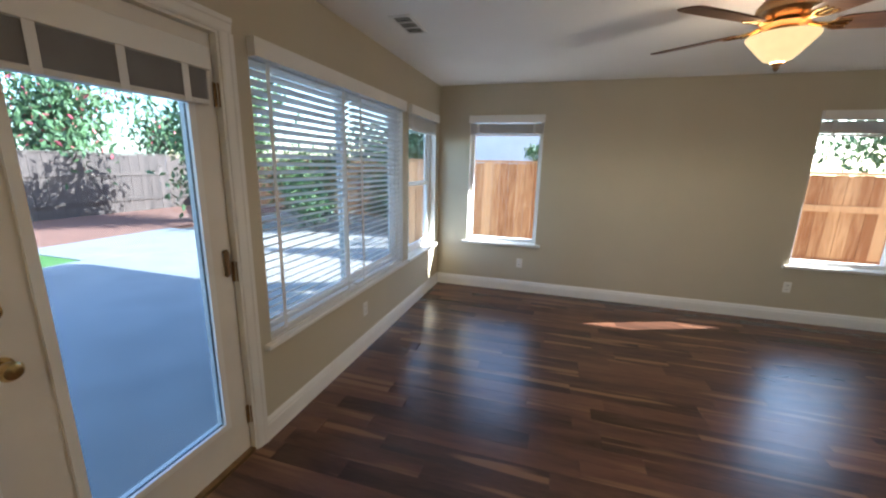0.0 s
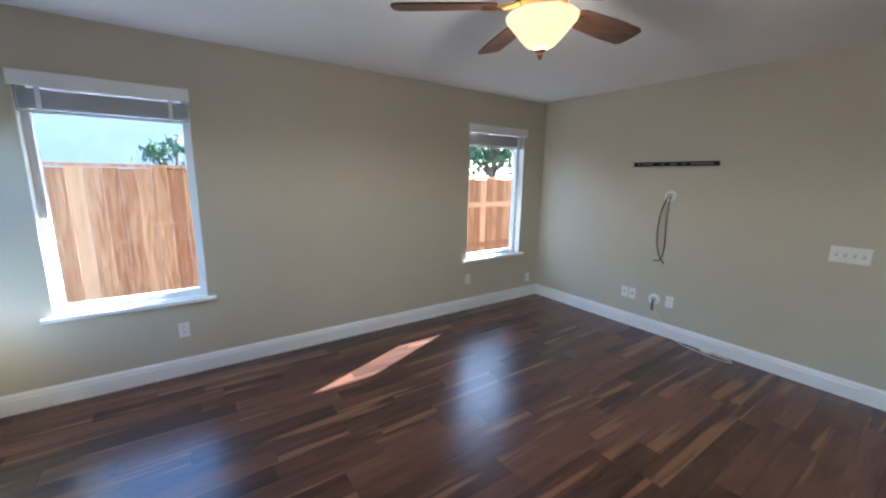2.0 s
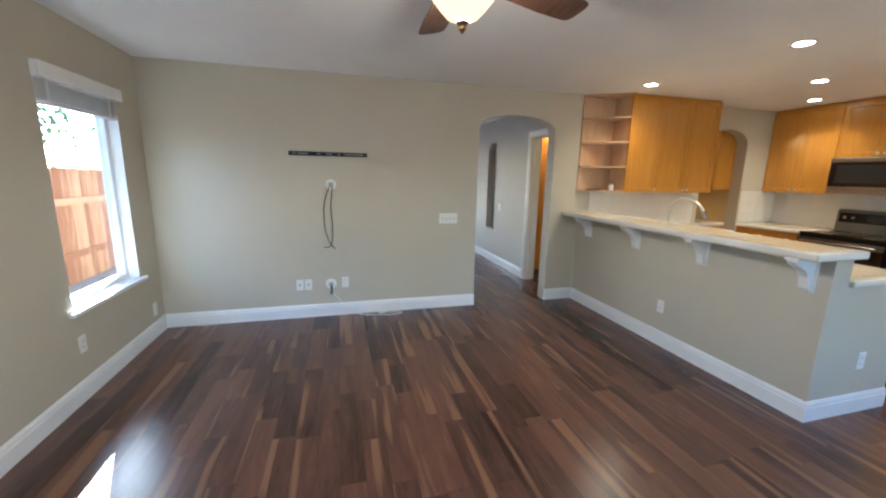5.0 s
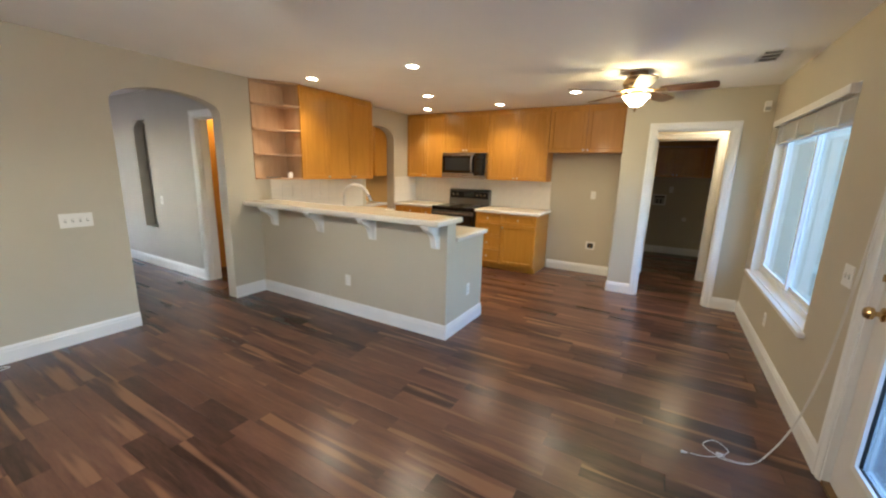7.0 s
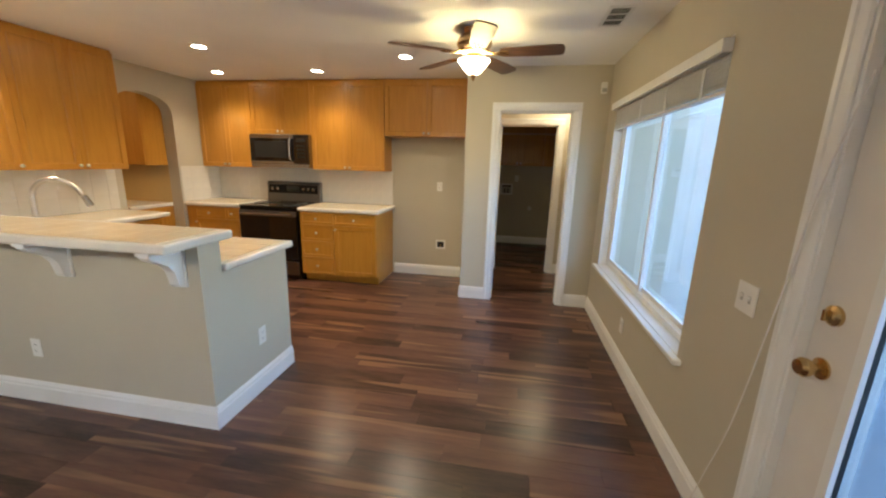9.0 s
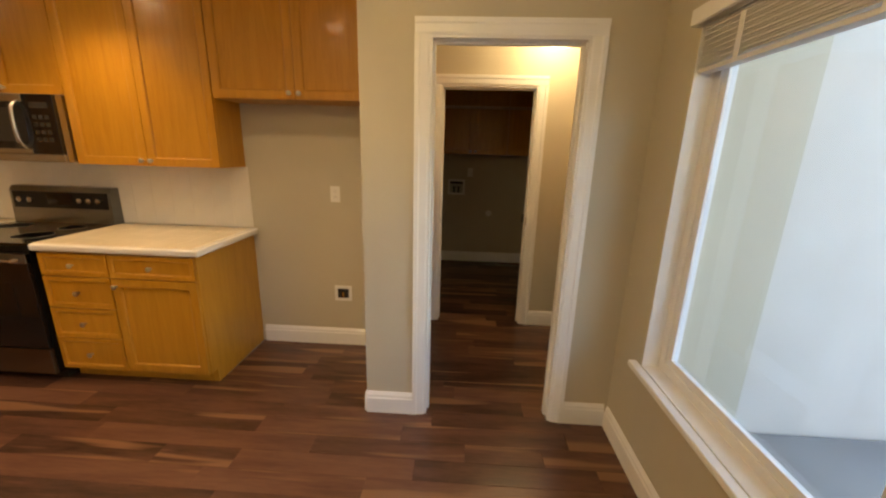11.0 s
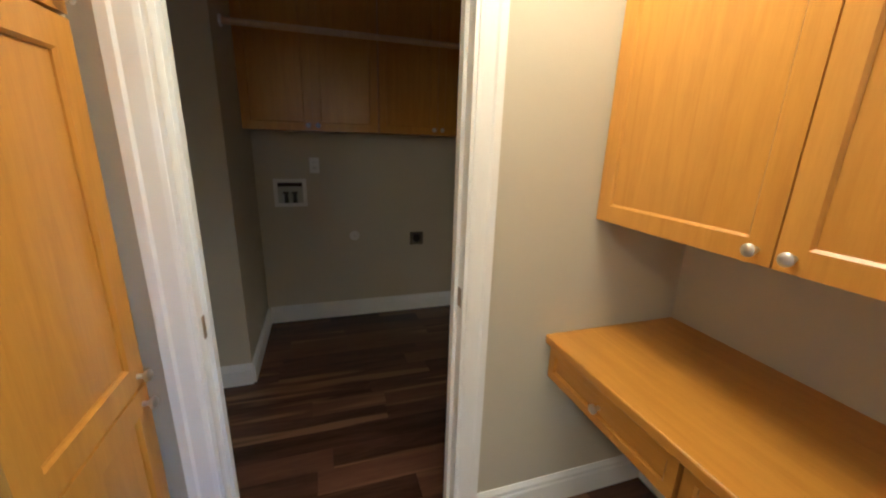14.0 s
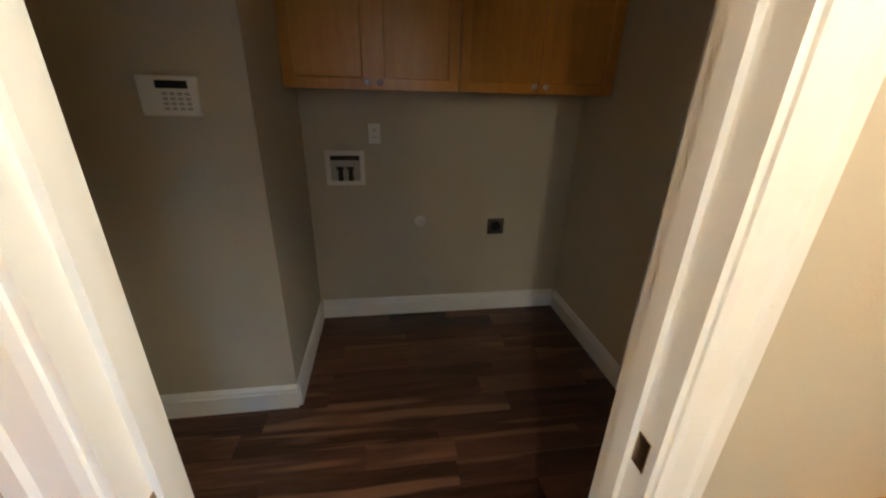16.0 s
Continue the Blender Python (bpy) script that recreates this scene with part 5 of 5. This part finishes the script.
def fence(name, label, axis, at, a0, a1, top, mat, face, width=0.14):
    """Upright boards along an axis on posts and rails; face: +1 or -1, the side on which the rails show."""
    f = thing(name, (a0, at, -0.139) if axis == "x" else (at, a0, -0.139), label, "fence")
    rng = random.Random(len(label))
    me, a, k = {}, a0, 0
    while a < a1:
        h = top + rng.choice((0.0, 0.005, -0.006))
        key = (round(h, 3), k % 2)
        if key not in me:
            d = 0.004 * (k % 2)
            me[key] = finish("board", solid(0.002, width - 0.002, d, 0.018 + d, -0.138, h) if axis == "x" else solid(d, 0.018 + d, 0.002, width - 0.002, -0.138, h), mat)
        b = new("board", me[key])
        b.parent, b.matrix_parent_inverse = f, f.matrix_basis.inverted()
        b.location = (a, at, 0) if axis == "x" else (at, a, 0)
        a, k = a + width, k + 1
    for z in (0.25, 1.0):
        v0, v1 = (at - 0.036, at - 0.002) if face < 0 else (at + 0.024, at + 0.058)
        part("rail", solid(a0, a1, v0, v1, z, z + 0.09) if axis == "x" else solid(v0, v1, a0, a1, z, z + 0.09), mat, f)
    part("cap", solid(a0, a1, at - 0.02, at + 0.045, top + 0.008, top + 0.045) if axis == "x" else solid(at - 0.02, at + 0.045, a0, a1, top + 0.008, top + 0.045), mat, f)
    return f


fence("cedar_fence", "bright orange cedar board fence beside the house", "x", 2.0, -1.2, 3.0, 1.57, FENCEN, 1)
fence("cedar_fence", "orange cedar board fence with rails showing", "x", 2.0, 3.0, 13.0, 1.50, FENCEN, -1)
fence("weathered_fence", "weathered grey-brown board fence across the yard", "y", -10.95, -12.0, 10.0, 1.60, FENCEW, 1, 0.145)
fence("weathered_fence", "reddish cedar fence at the end of the yard", "x", 6.5, -10.9, -1.2, 1.55, FENCEN, -1, 0.145)


def house(name, label, x0, x1, y0, y1, h, ridge, mat, faces):
    """A far house: walls, gabled roof, and windows set in the faces listed as (side, along, z, w, h)."""
    g = thing(name, ((x0 + x1) / 2, (y0 + y1) / 2, -0.139), label, "house")
    part("wall", solid(x0, x1, y0, y1, -0.139, h), mat, g)
    e, ym = 0.5, (y0 + y1) / 2
    part("roof", prism(bmesh.new(), [(y0 - e, h - 0.1), (ym, ridge), (y1 + e, h - 0.1), (y1 + e, h + 0.08), (ym, ridge + 0.2), (y0 - e, h + 0.08)], "x", x0 - e, x1 + e), ROOFM, g)
    part("gable", prism(bmesh.new(), [(y0, h - 0.05), (y1, h - 0.05), (ym, ridge - 0.02)], "x", x0 + 0.01, x1 - 0.01), mat, g)
    for side, a, z, w, hh in faces:
        if side == "s":
            n = part("window", ring_frame(a, a + w, y0 - 0.05, y0 - 0.002, z, z + hh, 0.08), VINYL, g)
            part("pane", solid(a + 0.08, a + w - 0.08, y0 - 0.03, y0 - 0.004, z + 0.08, z + hh - 0.08), BLACKGLASS, n)
        elif side == "w":
            n = part("window", solid(x0 - 0.05, x0 - 0.002, a, a + w, z, z + hh, 0.01), VINYL, g)
            part("pane", solid(x0 - 0.06, x0 - 0.045, a + 0.08, a + w - 0.08, z + 0.08, z + hh - 0.08), BLACKGLASS, n)
        else:
            n = part("window", on(turned(x1, 0, 90), ring_frame(a, a + w, -0.05, -0.002, z, z + hh, 0.08)), VINYL, g)
            part("pane", on(turned(x1, 0, 90), solid(a + 0.08, a + w - 0.08, -0.03, -0.004, z + 0.08, z + hh - 0.08)), BLACKGLASS, n)
    return g


house("neighbour_house", "pale stucco neighbouring house behind the cedar fence", -1.2, 5.2, 5.6, 13.0, 3.2, 5.2, STUCCOB, [])
house("yard_house", "white stucco house beyond the yard fence", -24.0, -16.0, -9.0, 2.0, 4.6, 6.6, STUCCOB, [("e", -6.5, 1.4, 1.4, 1.2), ("e", -2.5, 1.4, 1.4, 1.2), ("e", -4.5, 3.0, 1.2, 1.0)])
# The street house gets its height to keep low sun out of the hall.
house("street_house", "pale house across the street, raised to two storeys to block sun", 22.0, 30.0, -11.0, 3.0, 5.4, 7.4, STUCCO, [("w", -6.0, 1.0, 1.5, 1.2), ("w", -3.2, 1.0, 1.5, 1.2), ("w", -6.0, 3.4, 1.5, 1.2), ("w", -3.2, 3.4, 1.5, 1.2)])


def tree(name, label, x, y, height, spread, leaf, seed, blossoms=0, stem=0.09, low=0.35, n=900, size=0.09):
    """A tapered trunk with limbs, and a crown of many small leaves in uneven clumps."""
    rng = random.Random(seed)
    t = thing(name, (x, y, -0.139), label, "tree" if height > 2 else "shrub")
    fork = Vector((x + rng.uniform(-0.1, 0.1), y + rng.uniform(-0.1, 0.1), height * low))
    bm = tube(bmesh.new(), [(x, y, -0.14), (x + 0.03, y, height * low * 0.5), fork], [stem, stem * 0.8, stem * 0.65], 8)
    tips = []
    for k in range(9):
        a, r = rng.uniform(0, 6.283), spread * rng.uniform(0.35, 0.95)
        tip = Vector((x + r * math.cos(a), y + r * math.sin(a), height * rng.uniform(low + 0.08, 0.97)))
        mid = fork.lerp(tip, 0.5) + Vector((0, 0, 0.08 * height))
        tube(bm, [fork, mid, tip], [stem * 0.5, stem * 0.3, stem * 0.1], 6)
        tips += [tip, mid]
    part("trunk", bm, BARKM, t)

    def crown(count, s):
        vs, fs = [], []
        for _ in range(count):
            c = rng.choice(tips) + Vector((rng.gauss(0, 1), rng.gauss(0, 1), rng.gauss(0, 0.8))) * spread * 0.22
            q = Euler((rng.uniform(0, 6.3), rng.uniform(0, 6.3), rng.uniform(0, 6.3))).to_matrix()
            k, w = len(vs), s * rng.uniform(0.6, 1.4)
            vs += [c + q @ Vector(p) * w for p in ((-1, 0, 0), (0, -0.45, 0.12), (1, 0, 0), (0, 0.45, 0.12))]
            fs.append((k, k + 1, k + 2, k + 3))
        me = bpy.data.meshes.new("crown")
        me.from_pydata(vs, [], fs)
        return me
    for me, mat, label2 in [(crown(n, size), leaf, "")] + ([(crown(blossoms, size * 0.9), BLOSSOM, "pink blossoms")] if blossoms else []):
        me.materials.append(mat)
        ob = new("crown" if mat is leaf else "blossoms", me)
        ob.parent, ob.matrix_parent_inverse = t, t.matrix_basis.inverted()
        tagged(ob, label2, kind="stuff")
    return t


tree("flowering_tree", "leafy tree with pink blossoms behind the yard fence", -13.0, 3.2, 4.2, 2.2, LEAF, 1, 260, n=4600, size=0.10)
tree("flowering_tree", "leafy tree with pink blossoms behind the yard fence", -12.6, 7.5, 3.8, 2.0, LEAF, 2, 160, n=4200, size=0.09)
tree("yard_tree", "dense green tree in the yard", -6.4, 3.4, 3.6, 1.7, LEAF, 3, 0, low=0.18, n=5200, size=0.085)
tree("yard_tree", "dense green tree by the end fence", -3.6, 8.2, 4.2, 2.0, LEAF, 14, 0, low=0.25, n=4200, size=0.10)
tree("yard_shrub", "dark green shrub beside the patio", -4.4, 3.6, 2.0, 1.0, LEAFD, 4, 0, low=0.1, stem=0.04, n=3600, size=0.065)
tree("yard_shrub", "dark green shrub beside the patio", -2.6, 4.2, 1.8, 0.8, LEAFD, 15, 0, low=0.1, stem=0.04, n=3000, size=0.06)
tree("yard_tree", "green tree at the far fence", -12.8, -6.0, 5.0, 2.4, LEAFD, 5, 0, n=2400, size=0.14)
tree("front_shrub", "bright green shrub beside the front path", 14.2, -2.3, 0.9, 0.7, LEAF, 21, 0, low=0.1, stem=0.03, n=1800, size=0.06)
tree("side_tree", "small tree showing over the cedar fence", 1.05, 3.55, 2.1, 0.42, LEAFD, 6, 0, n=1500, size=0.045)
tree("side_tree", "leafy tree showing over the cedar fence", 8.2, 4.6, 4.4, 2.0, LEAF, 7, 0, n=5200, size=0.08)
tree("side_tree", "leafy tree showing over the cedar fence", 12.0, 5.5, 4.8, 2.2, LEAF, 8, 0, n=4200, size=0.09)

# ---- small metal and covers round the laundry ----
for x0, x1, y, z in ((0.3222, 0.3240, -8.250, 0.945), (1.0560, 1.0578, -8.265, 0.925)):
    part("strike_plate", solid(x0, x1, y - 0.014, y + 0.014, z - 0.032, z + 0.032), BRONZE, laundry_trim, "dark metal strike plate")
cover = thing("blank_cover", (0.505, -10.21, 0.66), "small round painted blank cover on the laundry wall", "cover")
part("disc", lathe(bmesh.new(), [(0.001, 0.0005), (0.040, 0.0005), (0.040, 0.006), (0.034, 0.010), (0.001, 0.010)], (0.505, -10.21, 0.69), 24, "y"), PLASTIC, cover, "", True)
part("screw", lathe(bmesh.new(), [(0.001, 0.010), (0.005, 0.010), (0.004, 0.0115), (0.001, 0.0115)], (0.505, -10.21, 0.69), 10, "y"), GREYB, cover)

# ---- planks of the floor ----
plank_meshes = {}


def plank_mesh(length, width, mat, name="plank"):
    key = (round(length, 2), width, mat.name)
    if key not in plank_meshes:
        bm = solid(0, key[0] - 0.0008, 0, width - 0.0008, -0.012, 0.0)
        plank_meshes[key] = finish(name, bm, mat)
    return plank_meshes[key]


def lay_planks(floor, x0, x1, y0, y1, seed, near):
    """Rows of planks along x; those within near become parts, the others one joined part."""
    rng = random.Random(seed)
    width, rest, y = 0.124, bmesh.new(), y0
    while y < y1 - 0.01:
        w = min(width, y1 - y)
        x, first = x0, True
        while x < x1 - 0.01:
            length = min(rng.choice((0.4, 0.6, 0.8, 0.9, 1.2)) * (rng.uniform(0.3, 1) if first else 1), x1 - x)
            first = False
            if x1 - x - length < 0.12:
                length = x1 - x
            if w == width and near[0] < x + length / 2 < near[1] and near[2] < y < near[3]:
                ob = new("plank", plank_mesh(length, width, FLOORM))
                ob.parent = floor
                ob.location = (x, y, 0)
            else:
                box(rest, x, x + length - 0.001, y, y + w - 0.001, -0.012, 0.0)
            x += round(length, 2)
        y += width
    tagged(part("planks", rest, FLOORM_JOINED, floor), "far planks of the dark walnut floor", kind="stuff")


FLOORM_JOINED = FLOORM.copy()
FLOORM_JOINED.name = "dark_walnut_laminate_far"
for link in [l for l in FLOORM_JOINED.node_tree.links if l.from_node.bl_idname == "ShaderNodeObjectInfo"]:
    geo = FLOORM_JOINED.node_tree.nodes.get("Geometry") or FLOORM_JOINED.node_tree.nodes.new("ShaderNodeNewGeometry")
    FLOORM_JOINED.node_tree.links.new(geo.outputs["Random Per Island"], link.to_socket)
lay_planks(bpy.data.objects["floor"], -0.15, 10.75, -7.2, 0.15, 3, (0.3, 4.4, -4.6, -0.6))
lay_planks(bpy.data.objects["floor_back"], -0.72, 2.42, -10.36, -7.2, 5, (-0.6, 1.6, -10.3, -7.2))
